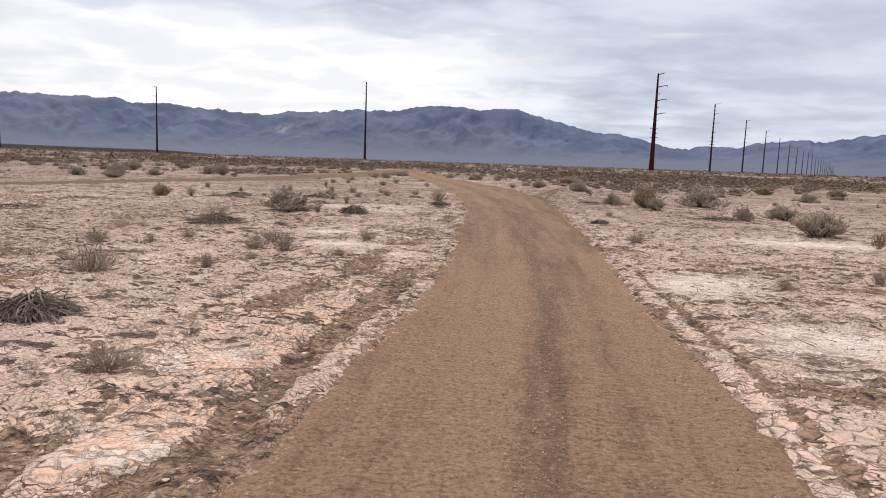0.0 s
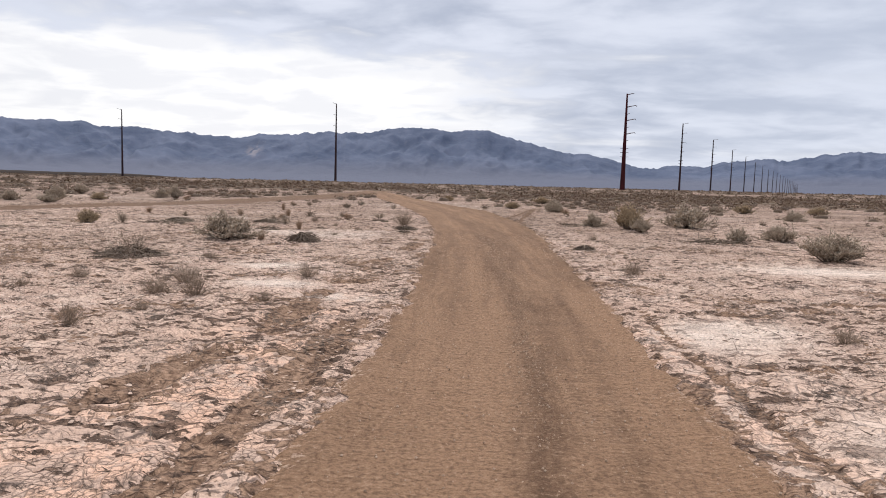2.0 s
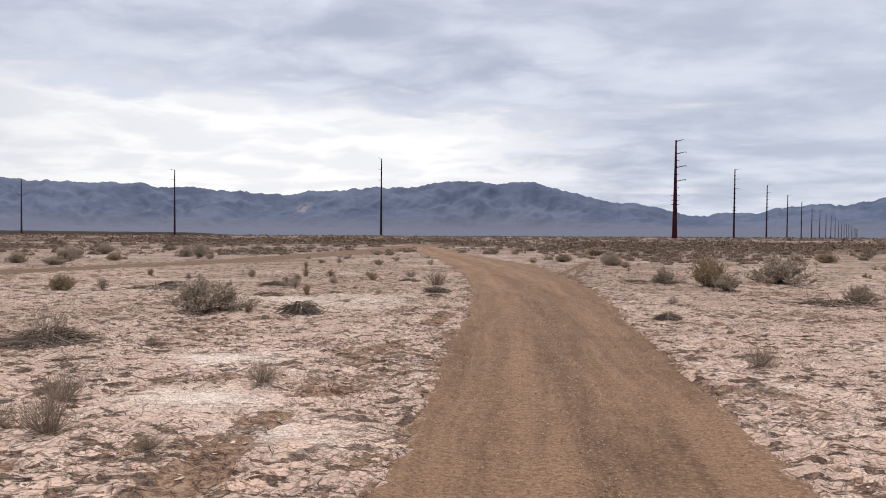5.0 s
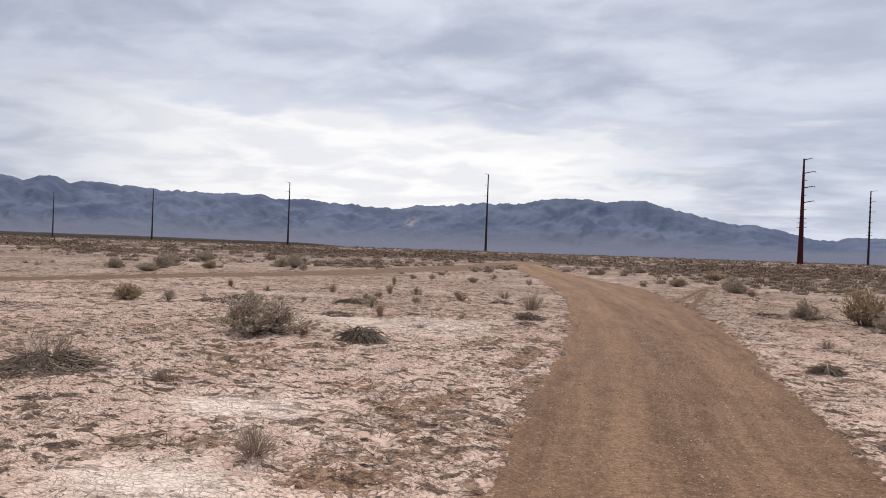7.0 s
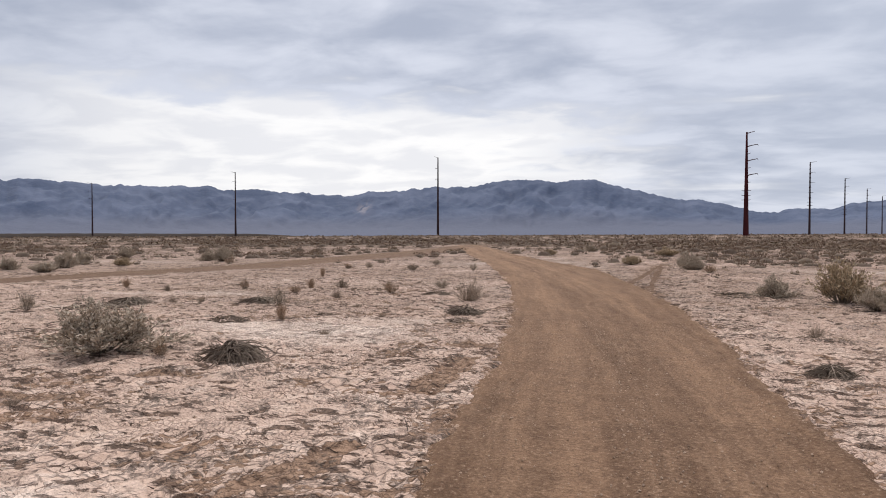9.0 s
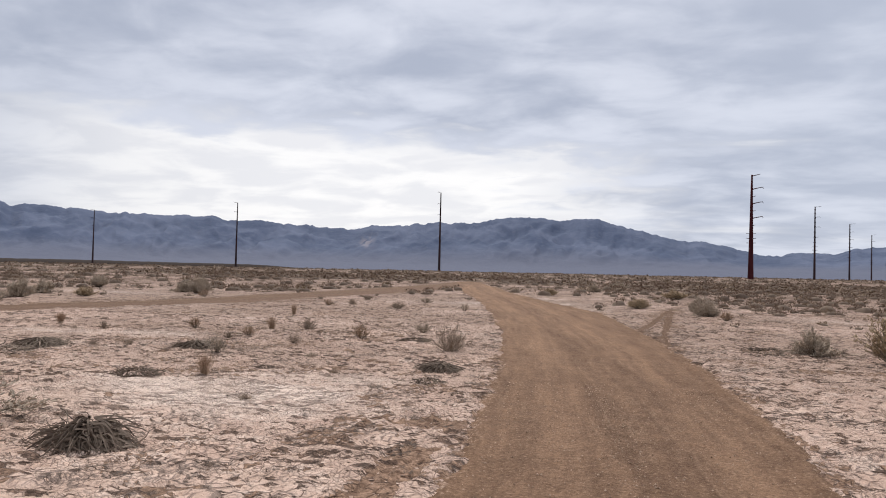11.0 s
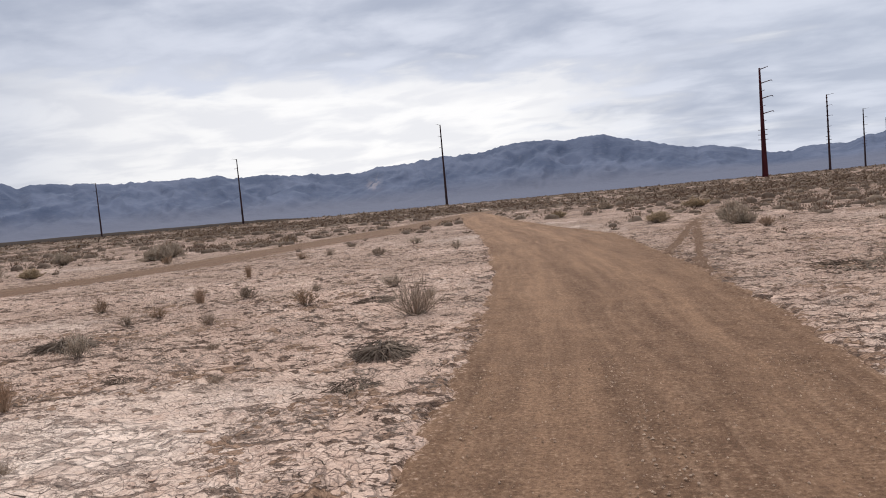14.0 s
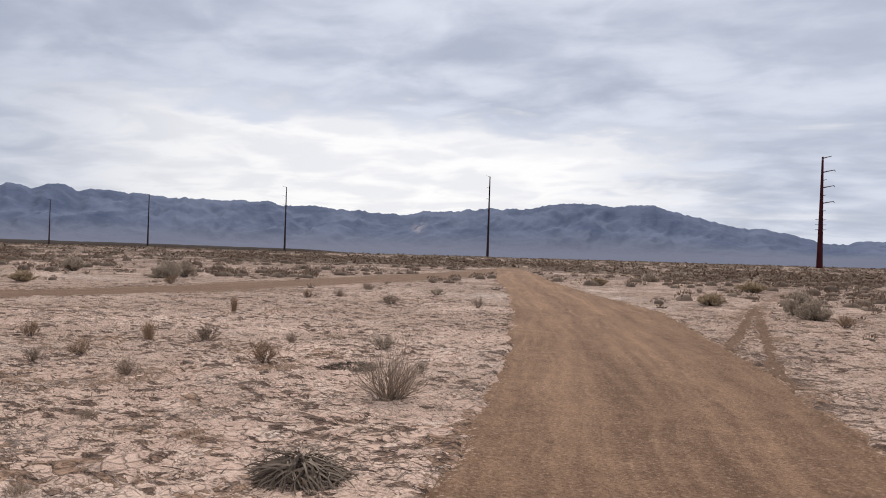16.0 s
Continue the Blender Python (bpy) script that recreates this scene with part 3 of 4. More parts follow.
def build_lane(name, ys, left, right, y0, y1, label, rutted, base, fine, cols, mat, soft=0.40):
    way = np.concatenate([np.arange(y0, min(y1, 32), fine), np.geomspace(max(y0, 32), y1, 260)]) if y0 < 32 else np.geomspace(y0, y1, 320)
    way = np.unique(way)
    f = np.linspace(0, 1, cols)
    L, R = curve(way, ys, left) - 0.55, curve(way, ys, right) + 0.55
    X = L[:, None] + (R - L)[:, None] * f[None, :]
    Y = np.repeat(way[:, None], len(f), 1)
    d = inside(X, Y, ys, left, right)
    across = X - L[:, None]
    along = np.repeat(np.cumsum(np.r_[0, np.hypot(np.diff(way), np.diff(L))])[:, None], len(f), 1)
    ease = 1 - step(np.hypot(X, Y - 15), 40, 90)
    wheel = 0.0
    for c, w, deep in rutted:
        wheel = wheel - deep * np.exp(-((across - 0.55 - c - 0.05 * np.sin(along * 0.13)) / w) ** 2)
    packed = base + 0.0 * across
    for c, w, deep in rutted:
        packed = packed + deep * (14 + 22 * (1 - step(Y, 9, 17))) * np.exp(-((across - 0.55 - c - 0.06 * np.sin(along * 0.13)) / (w * 1.2)) ** 2)
    packed = packed + 0.34 * (1 - step(Y, 9, 22))
    packed = packed - (0.14 + 0.30 * (1 - step(Y, 9, 16))) * np.exp(-((across - 2.02 - 0.06 * np.sin(along * 0.11)) / 0.15) ** 2)
    berm = 0.022 * np.exp(-((d - 0.12) / 0.10) ** 2)
    Z = road_level(X, Y) - 0.012 + berm + wheel + ease * (0.022 * (fbm(X * 2.2, Y * 0.8, 3, 51) - 0.5) + 0.020 * (fbm(X * 9, Y * 6, 3, 55, 0.7) - 0.5))
    Z = Z + 0.02 * (1 - ease) - 0.16 * step(-d, -0.03, 0.25)
    return tagged(sheet(name, X, Y, Z, mat, attrs={"across": across, "along": along, "packed": packed, "rim": 1 - step(d, -0.05, soft)}), label, "road", kind="structure")


def build_fork(xs, name):
    way = np.arange(FORK_Y[0], FORK_Y[-1], 0.12)
    f = np.linspace(-0.5, 0.5, 22)
    X = np.interp(way, FORK_Y, xs)[:, None] + f[None, :]
    Y = np.repeat(way[:, None], len(f), 1)
    d = rut(X, Y, xs)
    Z = ground_z(X, Y) - 0.018 - 0.25 * step(lanes(X, Y), -0.02, 0.15) - 0.10 * step(-d, -0.05, 0.12) + 0.02 * np.exp(-(d / 0.07) ** 2)
    return tagged(sheet(name, X, Y, Z, M_TRACK, attrs={"across": X, "along": Y, "packed": -0.25 + 0 * X, "rim": 0.45 * (1 - step(d, -0.02, 0.14))}), "brown wheel rut pressed into pale crust beside the road", "track", kind="structure")


build_ground()
build_lane("road", ROAD_Y, ROAD_L, ROAD_R, -13.5, 95, "graded brown dirt road with tyre tracks and loose gravel", ((0.95, 0.22, 0.016), (1.25, 0.10, 0.010), (2.55, 0.25, 0.016), (0.35, 0.15, 0.008)), 0.35, 0.070, 66, M_ROAD)
build_lane("dirt_track", SIDE_Y, SIDE_L, SIDE_R, -55, 99, "narrow brown dirt track crossing the pale flat", ((0.9, 0.3, 0.02), (2.3, 0.3, 0.02)), -0.20, 0.30, 34, M_TRACK, 1.1)
build_fork(FORK_A, "wheel_rut")
build_fork(FORK_B, "wheel_rut")


# ---- far mountain range, as a ring segment of real relief ----
CREST_AZ = np.array([-64, -56, -50.6, -49.2, -48.4, -47.5, -46.3, -44.6, -43.5, -42.6, -39.2, -37.1, -32.6, -29.9, -29.0, -25.9, -24.7, -22.4, -21, -18.8, -17.6, -14.9,
                     -12.3, -10.9, -8.2, -6, -3.7, -2.3, -1.2, 0.6, 2.2, 4.5, 7.1, 9.3, 11, 12.7, 13.8, 15, 17.6, 18.9, 20.9, 23.4, 25.1, 26.7, 32, 40, 50, 62])
CREST_EL = np.array([3.0, 3.3, 3.45, 3.68, 3.42, 3.83, 3.5, 4.04, 3.55, 3.72, 3.6, 3.41, 3.45, 3.49, 3.23, 3.31, 3.09, 3.1, 2.88, 2.82, 3.19, 3.28,
                     3.67, 3.51, 3.81, 4.12, 4.21, 3.86, 4.12, 4.13, 3.61, 3.06, 2.48, 2.33, 1.86, 1.44, 1.43, 1.68, 1.63, 2.08, 2.22, 2.2, 2.58, 2.77, 2.9, 2.2, 1.6, 1.2])


def build_mountains():
    az = np.arange(-64, 62, 0.15)
    r = np.concatenate([np.linspace(2600, 3150, 12), np.linspace(3172, 4250, 60), np.linspace(4275, 4600, 6)])
    A, Rr = np.meshgrid(az, r)
    crest = np.interp(A, CREST_AZ, CREST_EL) + (0.26 * (fbm(A * 1.5, A * 0, 5, 71, 0.6) - 0.5) + 0.14 * (fbm(A * 4.0, A * 0, 2, 72, 0.6) - 0.5)) * np.clip(CREST_EL.mean() / 3, 0, 1)
    top = 1.65 + 4250 * np.tan(np.radians(crest))
    horizon = 1.64 + 2600 * np.tan(np.radians(-0.33 + 0.0055 * np.clip(A, -50, 40))) * 1.05 - 6
    t = (Rr - 3150) / 1100
    fan = np.clip((Rr - 2600) / 550, 0, 1) ** 1.4
    # spurs and gullies run down from the crest
    bend = 1.6 * (fbm(A * 0.16, Rr * 0.0018, 3, 73) - 0.5)
    spur = 1 - np.abs(fbm(A * 0.26 + bend, Rr * 0.0013, 3, 175, 0.5) - 0.5) * 2
    spur2 = 1 - np.abs(fbm(A * 0.75 + 2 * bend, Rr * 0.0034, 3, 79, 0.5) - 0.5) * 2
    rise = np.clip(t, 0, 1)
    body_ = rise ** 1.25
    cut = (1 - rise ** 3) * rise ** 0.8
    h = body_ + cut * (0.60 * (spur - 0.78) + 0.34 * (spur2 - 0.78)) + 0.06 * cut * (fbm(A * 2.6, Rr * 0.012, 4, 83) - 0.5)
    h = np.maximum(h, 0.5 * body_)
    h = np.clip(h, 0, 1.0) * (1 - 0.6 * np.clip(t - 1, 0, 1) * 2)
    Z = horizon + fan * 34 + (top - horizon - 34) * h
    a_ = np.radians(A)
    X, Y = Rr * np.sin(a_), Rr * np.cos(a_)
    # where the painted haze lies: fans and lower slopes
    foot_haze = 1 - step(h, 0.02, 0.42)
    scar = np.exp(-((A + 17.9) / 0.55) ** 2 - ((h - 0.52) / 0.16) ** 2) * step(fbm(A * 6, Rr * 0.03, 3, 85), 0.4, 0.6)
    ob = sheet("mountain_range", X, Y, Z, M_ROCK, attrs={"fan": foot_haze, "scar": scar})
    return tagged(ob, "hazy blue-grey bare desert mountain range with gullies", "mountain", kind="structure")


build_mountains()


# ---- plants ----
def tube(V, F, points, r0, r1):
    """A three-sided tapering twig through the points."""
    n = len(points)
    base = len(V)
    for i, p in enumerate(points):
        q = points[min(i + 1, n - 1)] - points[max(i - 1, 0)]
        side_ = q.cross(Vector((0.3, 0.2, 1)))
        if side_.length < 1e-6:
            side_ = Vector((1, 0, 0))
        side_.normalize()
        other = q.cross(side_).normalized()
        r = r0 + (r1 - r0) * i / (n - 1)
        for k in range(3):
            ang = 2.0944 * k
            V.append(p + (side_ * math.cos(ang) + other * math.sin(ang)) * r)
    for i in range(n - 1):
        for k in range(3):
            a0, b0 = base + 3 * i + k, base + 3 * i + (k + 1) % 3
            F.append((a0, b0, b0 + 3, a0 + 3))
    F.append((base + 3 * n - 3, base + 3 * n - 2, base + 3 * n - 1))


def stroke(rng, start, way, length, wander, segs, sag=0.0):
    pts, p, d = [start.copy()], start.copy(), way.normalized()
    for i in range(segs):
        d = (d + Vector((rng.uniform(-1, 1), rng.uniform(-1, 1), rng.uniform(-1, 1) - sag)) * wander).normalized()
        p = p + d * (length / segs)
        if p.z < 0.004:
            p.z = 0.004 + rng.random() * 0.012
        pts.append(p.copy())
    return pts


def leaf(V, F, rng, p, size, way):
    """A narrow folded leaf that follows its twig."""
    d = (way + Vector((rng.uniform(-1, 1), rng.uniform(-1, 1), rng.uniform(-0.5, 1.0))) * 1.15).normalized()
    s = d.cross(Vector((rng.uniform(-1, 1), rng.uniform(-1, 1), rng.uniform(-1, 1)))).normalized() * size * 0.20
    m = d.cross(s).normalized() * size * 0.07
    b = len(V)
    V.extend((p, p + d * size * 0.5 + s + m, p + d * size, p + d * size * 0.5 - s + m))
    F.extend(((b, b + 1, b + 2), (b, b + 2, b + 3)))


def leafy_shrub(seed, stems, leaves, spread, tall, leaf_size, heads=20):
    """Many upswept sprays of fine twigs and narrow leaves on stems that fan from one base; about 1 m wide."""
    rng = random.Random(seed)
    SV, SF, LV, LF = [], [], [], []
    tips = []
    for i in range(heads):
        ang = 2.4 * i + rng.uniform(-0.5, 0.5)
        lean = math.sqrt((i + 0.5) / heads) * rng.uniform(0.8, 1.08)
        r = spread * 0.92 * lean
        tips.append(Vector((math.cos(ang) * r, math.sin(ang) * r, tall * (1.05 - 0.70 * lean ** 2) * rng.uniform(0.62, 1.08))))
    for i in range(stems):
        tip = tips[i % heads] + Vector((rng.gauss(0, 0.055), rng.gauss(0, 0.055), rng.gauss(0, 0.05)))
        tip.z = max(tip.z, 0.08)
        start = Vector((tip.x, tip.y, 0)) * rng.uniform(0.05, 0.45)
        way = tip - start
        pts = stroke(rng, start, way, way.length, 0.12, 4)
        tube(SV, SF, pts, 0.007, 0.0025)
        for _ in range(5):
            k = rng.randint(1, 3)
            p0 = pts[k].lerp(pts[k + 1], rng.random())
            up_way = (way.normalized() + Vector((rng.uniform(-1, 1), rng.uniform(-1, 1), rng.uniform(0.1, 1.1))) * 0.75).normalized()
            sub_ = stroke(rng, p0, up_way, rng.uniform(0.09, 0.20), 0.16, 2)
            tube(SV, SF, sub_, 0.0034, 0.0014)
            for _ in range(max(1, leaves // (stems * 5))):
                f = rng.uniform(0.05, 1.1)
                q = sub_[0].lerp(sub_[-1], f) + Vector((rng.gauss(0, 1), rng.gauss(0, 1), rng.gauss(0, 1))) * 0.012
                q.z = max(q.z, 0.01)
                leaf(LV, LF, rng, q, leaf_size * rng.uniform(0.6, 1.4), up_way)
    return (SV, SF), (LV, LF)


def twiggy(seed, stems, spread, tall, thick=0.006):
    """A bare wiry bush: forking thin twigs."""
    rng = random.Random(seed)
    V, F = [], []
    for i in range(stems):
        ang = rng.uniform(0, 6.283)
        lean = rng.random() ** 0.8
        start = Vector((math.cos(ang), math.sin(ang), 0)) * rng.uniform(0, 0.14)
        way = Vector((math.cos(ang) * lean * spread, math.sin(ang) * lean * spread, tall * (1.1 - 0.7 * lean)))
        pts = stroke(rng, start, way, way.length * rng.uniform(0.6, 1.0), 0.24, 4)
        tube(V, F, pts, thick, thick * 0.4)
        for _ in range(4):
            k = rng.randint(1, 3)
            sub = stroke(rng, pts[k].lerp(pts[k + 1], rng.random()), way.normalized() + Vector((rng.uniform(-1, 1), rng.uniform(-1, 1), rng.uniform(-0.1, 0.9))), way.length * rng.uniform(0.18, 0.42), 0.28, 2)
            tube(V, F, sub, thick * 0.5, thick * 0.25)
    return V, F


def tuft(seed, blades, spread, tall):
    """A vase of fine dry stalks that opens upwards."""
    rng = random.Random(seed)
    V, F = [], []
    for i in range(blades):
        ang, lean = rng.uniform(0, 6.283), rng.random() ** 0.7
        start = Vector((rng.gauss(0, 0.07), rng.gauss(0, 0.07), 0))
        way = Vector((math.cos(ang) * lean * spread, math.sin(ang) * lean * spread, tall))
        pts = stroke(rng, start, way, tall * rng.uniform(0.4, 1.0) * (1.05 - 0.3 * lean), 0.16, 3)
        tube(V, F, pts, 0.006, 0.0025)
        for _ in range(2):
            p0 = pts[2].lerp(pts[3], rng.random())
            tube(V, F, stroke(rng, p0, way.normalized() + Vector((rng.uniform(-1, 1), rng.uniform(-1, 1), 0.3)) * 0.5, 0.16, 0.2, 2), 0.004, 0.002)
    return V, F


def pile(seed, sticks, spread, tall, thick=0.011):
    """A tangled low mound of dead bent sticks; tall ones arch out and down from a raised crown."""
    rng = random.Random(seed)
    V, F = [], []
    mound = tall > 0.25
    for i in range(sticks):
        ang, rad = rng.uniform(0, 6.283), math.sqrt(rng.random())
        out = Vector((math.cos(ang), math.sin(ang), 0))
        if mound and rng.random() < 0.6:
            start = out * rad * spread * 0.20
            start.z = tall * (1 - 0.6 * rad) * rng.uniform(0.45, 1.0)
            turn = ang + rng.gauss(0, 0.45)
            way = Vector((math.cos(turn), math.sin(turn), rng.uniform(-0.25, 0.35)))
            pts = stroke(rng, start, way, rng.uniform(0.16, 0.36) * spread, 0.30, 5, sag=0.75)
            tube(V, F, pts, thick * rng.uniform(0.6, 1.5), thick * 0.35)
            continue
        start = out * rad * spread * 0.36
        start.z = tall * (1 - rad ** 1.6) * rng.uniform(0.15, 1.0)
        turn = ang + rng.gauss(0, 0.9)
        way = Vector((math.cos(turn), math.sin(turn), rng.uniform(-0.5, 0.42 if mound else 0.12)))
        pts = stroke(rng, start, way, rng.uniform(0.10, 0.28) * spread, 0.45, 5, sag=0.25)
        tube(V, F, pts, thick * rng.uniform(0.4, 1.25), thick * 0.25)
    for i in range(sticks // 16 if mound else 0):
        ang = rng.uniform(0, 6.283)
        start = Vector((math.cos(ang), math.sin(ang), 0)) * rng.uniform(0, 0.22)
        way = Vector((math.cos(ang) * 0.8, math.sin(ang) * 0.8, 1.1))
        pts = stroke(rng, start, way, tall * rng.uniform(0.7, 1.15), 0.5, 4)
        tube(V, F, pts, thick * 0.8, thick * 0.25)
    return V, F


PROTO = {}


def make_kind(key, name, label, category, group, variants):
    """Prototype plants, later moved to their first place."""
    PROTO[key] = []
    for parts_ in variants:
        root = new(name)
        root.empty_display_size = 0.2
        tagged(root, label, category, group)
        for pname, (V, F), mat in parts_:
            part(pname, soup(pname, V, F, mat), root)
        PROTO[key].append([root, 0])


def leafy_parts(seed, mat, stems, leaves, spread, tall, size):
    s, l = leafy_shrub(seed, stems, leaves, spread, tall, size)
    return [("stemwork", s, M_STEM_SHADED), ("foliage", l, mat)]


make_kind("S", "saltbush", "rounded grey-green saltbush growing on pale cracked crust", "shrub", "saltbushes on the flat",
          [leafy_parts(i, M_LEAF, 66, 6270, 0.46, 0.45, 0.043) for i in (11, 12, 13, 14)])
make_kind("O", "rabbitbrush", "straw-yellow rabbitbrush with a dense twiggy crown", "shrub", "yellow shrubs on the flat",
          [leafy_parts(i, M_RUST_LEAF, 66, 5280, 0.43, 0.55, 0.046) for i in (21, 22, 23)])
make_kind("W", "dry_shrub", "small leafless grey-brown shrub with wiry twigs", "shrub", "leafless shrubs on the flat",
          [[("twigwork", twiggy(i, 100, 0.50, 0.52, 0.0050), M_STEM)] for i in (31, 32, 33, 34)])
make_kind("B", "sparse_shrub", "small sparse shrub with thin grey-tan twigs on crust", "shrub", "small sparse shrubs",
          [leafy_parts(i, mat_, 34, 1700, 0.47, 0.50, 0.042) for i, mat_ in ((81, M_LEAF), (82, M_STEM), (83, M_GRASS), (84, M_LEAF))])
make_kind("G", "grass_tuft", "upright tuft of dry tan grass on crust", "grass", "dry grass tufts",
          [[("grass_clump", tuft(i, 200, 0.46, 0.95), M_GRASS)] for i in (41, 42)])
make_kind("D", "brushwood_pile", "low tangled pile of dead grey-brown branches", "brushwood", "dead brushwood piles",
          [[("branchwork", pile(i, 420, 1.10, 0.29, 0.0105), M_DEAD)] for i in (51, 52, 53)])
make_kind("F", "twig_mat", "flat mat of dark dead twigs lying on crust", "brushwood", "flat twig mats",
          [[("branchwork", pile(i, 260, 1.0, 0.09, 0.008), M_DEAD)] for i in (61, 62)])
make_kind("T", "dead_bush", "fallen dead bush with a few bare twigs still upright", "brushwood", "half fallen bushes",
          [[("branchwork", pile(71, 380, 1.0, 0.20, 0.008), M_DEAD), ("twigwork", twiggy(72, 40, 0.26, 0.40, 0.004), M_STEM)]])
NATURAL = {"S": 0.50, "B": 0.56, "O": 0.60, "W": 0.52, "G": 0.92, "D": 0.34, "F": 0.14, "T": 0.45}
PLANTED = []


def plant(key, x, y, wide, tall):
    """Stands a plant of that width and height on the ground."""
    rng = random.Random(int(x * 91 + y * 733))
    key = "B" if key in "SO" and wide < 0.75 else key
    kinds = PROTO[key]
    entry = kinds[len(PLANTED) % len(kinds)]
    z = float(ground_z(np.array([x]), np.array([y]))[0]) - 0.015
    m = pose(x, y, z, 0, 0, rng.uniform(0, 360))
    wide = wide * (1.12 if key in "DFT" else 1.0)
    size = (wide, wide, min(max(tall / NATURAL[key], wide * 0.55), wide * (1.35 if key != "G" else 1.8)))
    if entry[1] == 0:
        ob, entry[1] = entry[0], 1
        ob.matrix_basis = m
    else:
        ob = copy_thing(entry[0], m)
    ob.scale = size
    PLANTED.append((x, y, wide))
    return ob


plant("S", -4.3, 22.0, 1.72, 0.56)
plant("D", -2.26, 21.8, 0.9, 0.38)
plant("W", -0.88, 6.64, 0.65, 0.22)
plant("D", -2.48, 8.09, 0.95, 0.34)
plant("W", -3.46, 10.63, 0.92, 0.44)
plant("W", -2.20, 11.48, 0.37, 0.29)
plant("W", 6.20, 12.06, 0.41, 0.23)
plant("W", -1.88, 12.44, 0.25, 0.31)
plant("S", 8.00, 13.08, 0.35, 0.28)
plant("W", -0.66, 13.31, 0.38, 0.12)
plant("W", -5.08, 13.44, 0.60, 0.32)
plant("W", -2.24, 13.61, 0.50, 0.40)
plant("W", -4.19, 13.64, 0.30, 0.15)
plant("W", -1.71, 13.66, 0.55, 0.45)
plant("W", 8.10, 13.93, 0.24, 0.13)
plant("W", -2.27, 14.64, 0.54, 0.33)
plant("W", -3.95, 14.69, 0.44, 0.18)
plant("W", -0.66, 15.64, 0.52, 0.26)
plant("F", -3.52, 16.50, 0.37, 0.09)
plant("W", 5.06, 17.57, 0.51, 0.38)
plant("W", -3.13, 17.82, 0.32, 0.16)
plant("T", -4.77, 17.83, 1.49, 0.54)
plant("S", 10.72, 18.52, 0.52, 0.52)
plant("W", -3.18, 19.26, 0.18, 0.17)
plant("F", -10.84, 19.28, 1.51, 0.18)
plant("S", 10.55, 21.22, 1.67, 0.64)
plant("S", -3.38, 21.90, 0.25, 0.19)
plant("D", 4.88, 22.32, 0.53, 0.17)
plant("F", -11.38, 23.18, 1.64, 0.15)
plant("W", -1.95, 24.16, 0.30, 0.10)
plant("F", 9.55, 26.30, 1.7, 0.26)
plant("S", 10.35, 26.75, 0.85, 0.38)
plant("W", 5.56, 25.22, 0.37, 0.22)
plant("F", -4.25, 25.31, 0.79, 0.20)
plant("G", -3.36, 25.60, 0.33, 0.32)
plant("O", -10.06, 25.68, 0.87, 0.41)
plant("O", -9.14, 26.00, 0.47, 0.47)
plant("F", -0.16, 26.17, 0.55, 0.13)
plant("W", -1.68, 26.46, 0.28, 0.12)
plant("F", -2.89, 26.63, 0.35, 0.08)
plant("F", -8.21, 26.71, 1.65, 0.22)
plant("S", 11.92, 27.41, 1.20, 0.52)
plant("D", -0.26, 27.42, 0.78, 0.26)
plant("D", -8.02, 27.75, 1.02, 0.19)
plant("S", -4.40, 27.79, 0.46, 0.33)
plant("W", -7.17, 28.11, 0.28, 0.15)
plant("W", -2.75, 28.18, 0.30, 0.12)
plant("S", -6.62, 28.41, 0.23, 0.20)
plant("O", 7.75, 30.70, 1.45, 0.86)
plant("S", 7.87, 29.25, 0.90, 0.45)
plant("D", -5.21, 28.49, 1.01, 0.22)
plant("W", -3.89, 30.02, 0.37, 0.27)
plant("W", -0.63, 30.21, 0.95, 0.58)
plant("S", -5.52, 30.24, 0.27, 0.17)
plant("S", -5.35, 30.85, 0.40, 0.20)
plant("F", 5.88, 32.40, 1.50, 0.18)
plant("S", 6.68, 32.15, 0.98, 0.46)
plant("S", -9.27, 31.13, 0.27, 0.24)
plant("O", -2.96, 31.57, 0.64, 0.29)
plant("F", -1.75, 31.75, 0.75, 0.15)
plant("S", -0.78, 31.83, 0.30, 0.16)
plant("G", -11.06, 31.84, 0.39, 0.28)
plant("S", -7.35, 31.94, 0.37, 0.27)
plant("G", -5.60, 32.53, 0.37, 0.35)
plant("S", 10.45, 32.69, 2.07, 0.78)
plant("S", -4.78, 32.87, 0.52, 0.27)
plant("W", -3.57, 33.48, 0.28, 0.21)
plant("S", -1.99, 33.59, 0.52, 0.26)
plant("F", -8.25, 34.63, 0.68, 0.09)
plant("S", -18.60, 37.26, 1.16, 0.39)
plant("G", -7.14, 37.39, 0.32, 0.38)
plant("S", -21.37, 38.44, 0.98, 0.44)
plant("S", -20.21, 40.33, 1.29, 0.67)
plant("O", -4.95, 41.94, 0.65, 0.29)
plant("S", 6.82, 42.23, 0.67, 0.33)
plant("S", -2.47, 42.38, 0.42, 0.34)
plant("S", 19.04, 42.71, 1.27, 0.48)
plant("O", -19.22, 42.87, 1.19, 0.38)
plant("S", -8.23, 43.28, 0.55, 0.25)
plant("S", 6.48, 44.06, 1.01, 0.47)
plant("S", -22.39, 44.09, 1.43, 0.57)
plant("W", -7.53, 44.12, 0.55, 0.30)
plant("O", -15.48, 46.05, 0.65, 0.35)
plant("S", 6.56, 46.25, 1.11, 0.61)
plant("S", -4.95, 46.70, 0.69, 0.28)
plant("O", -8.19, 48.29, 0.63, 0.25)
plant("S", -17.23, 48.38, 1.04, 0.77)
plant("O", 4.29, 48.89, 1.21, 0.36)
plant("S", -18.87, 49.89, 1.28, 0.57)
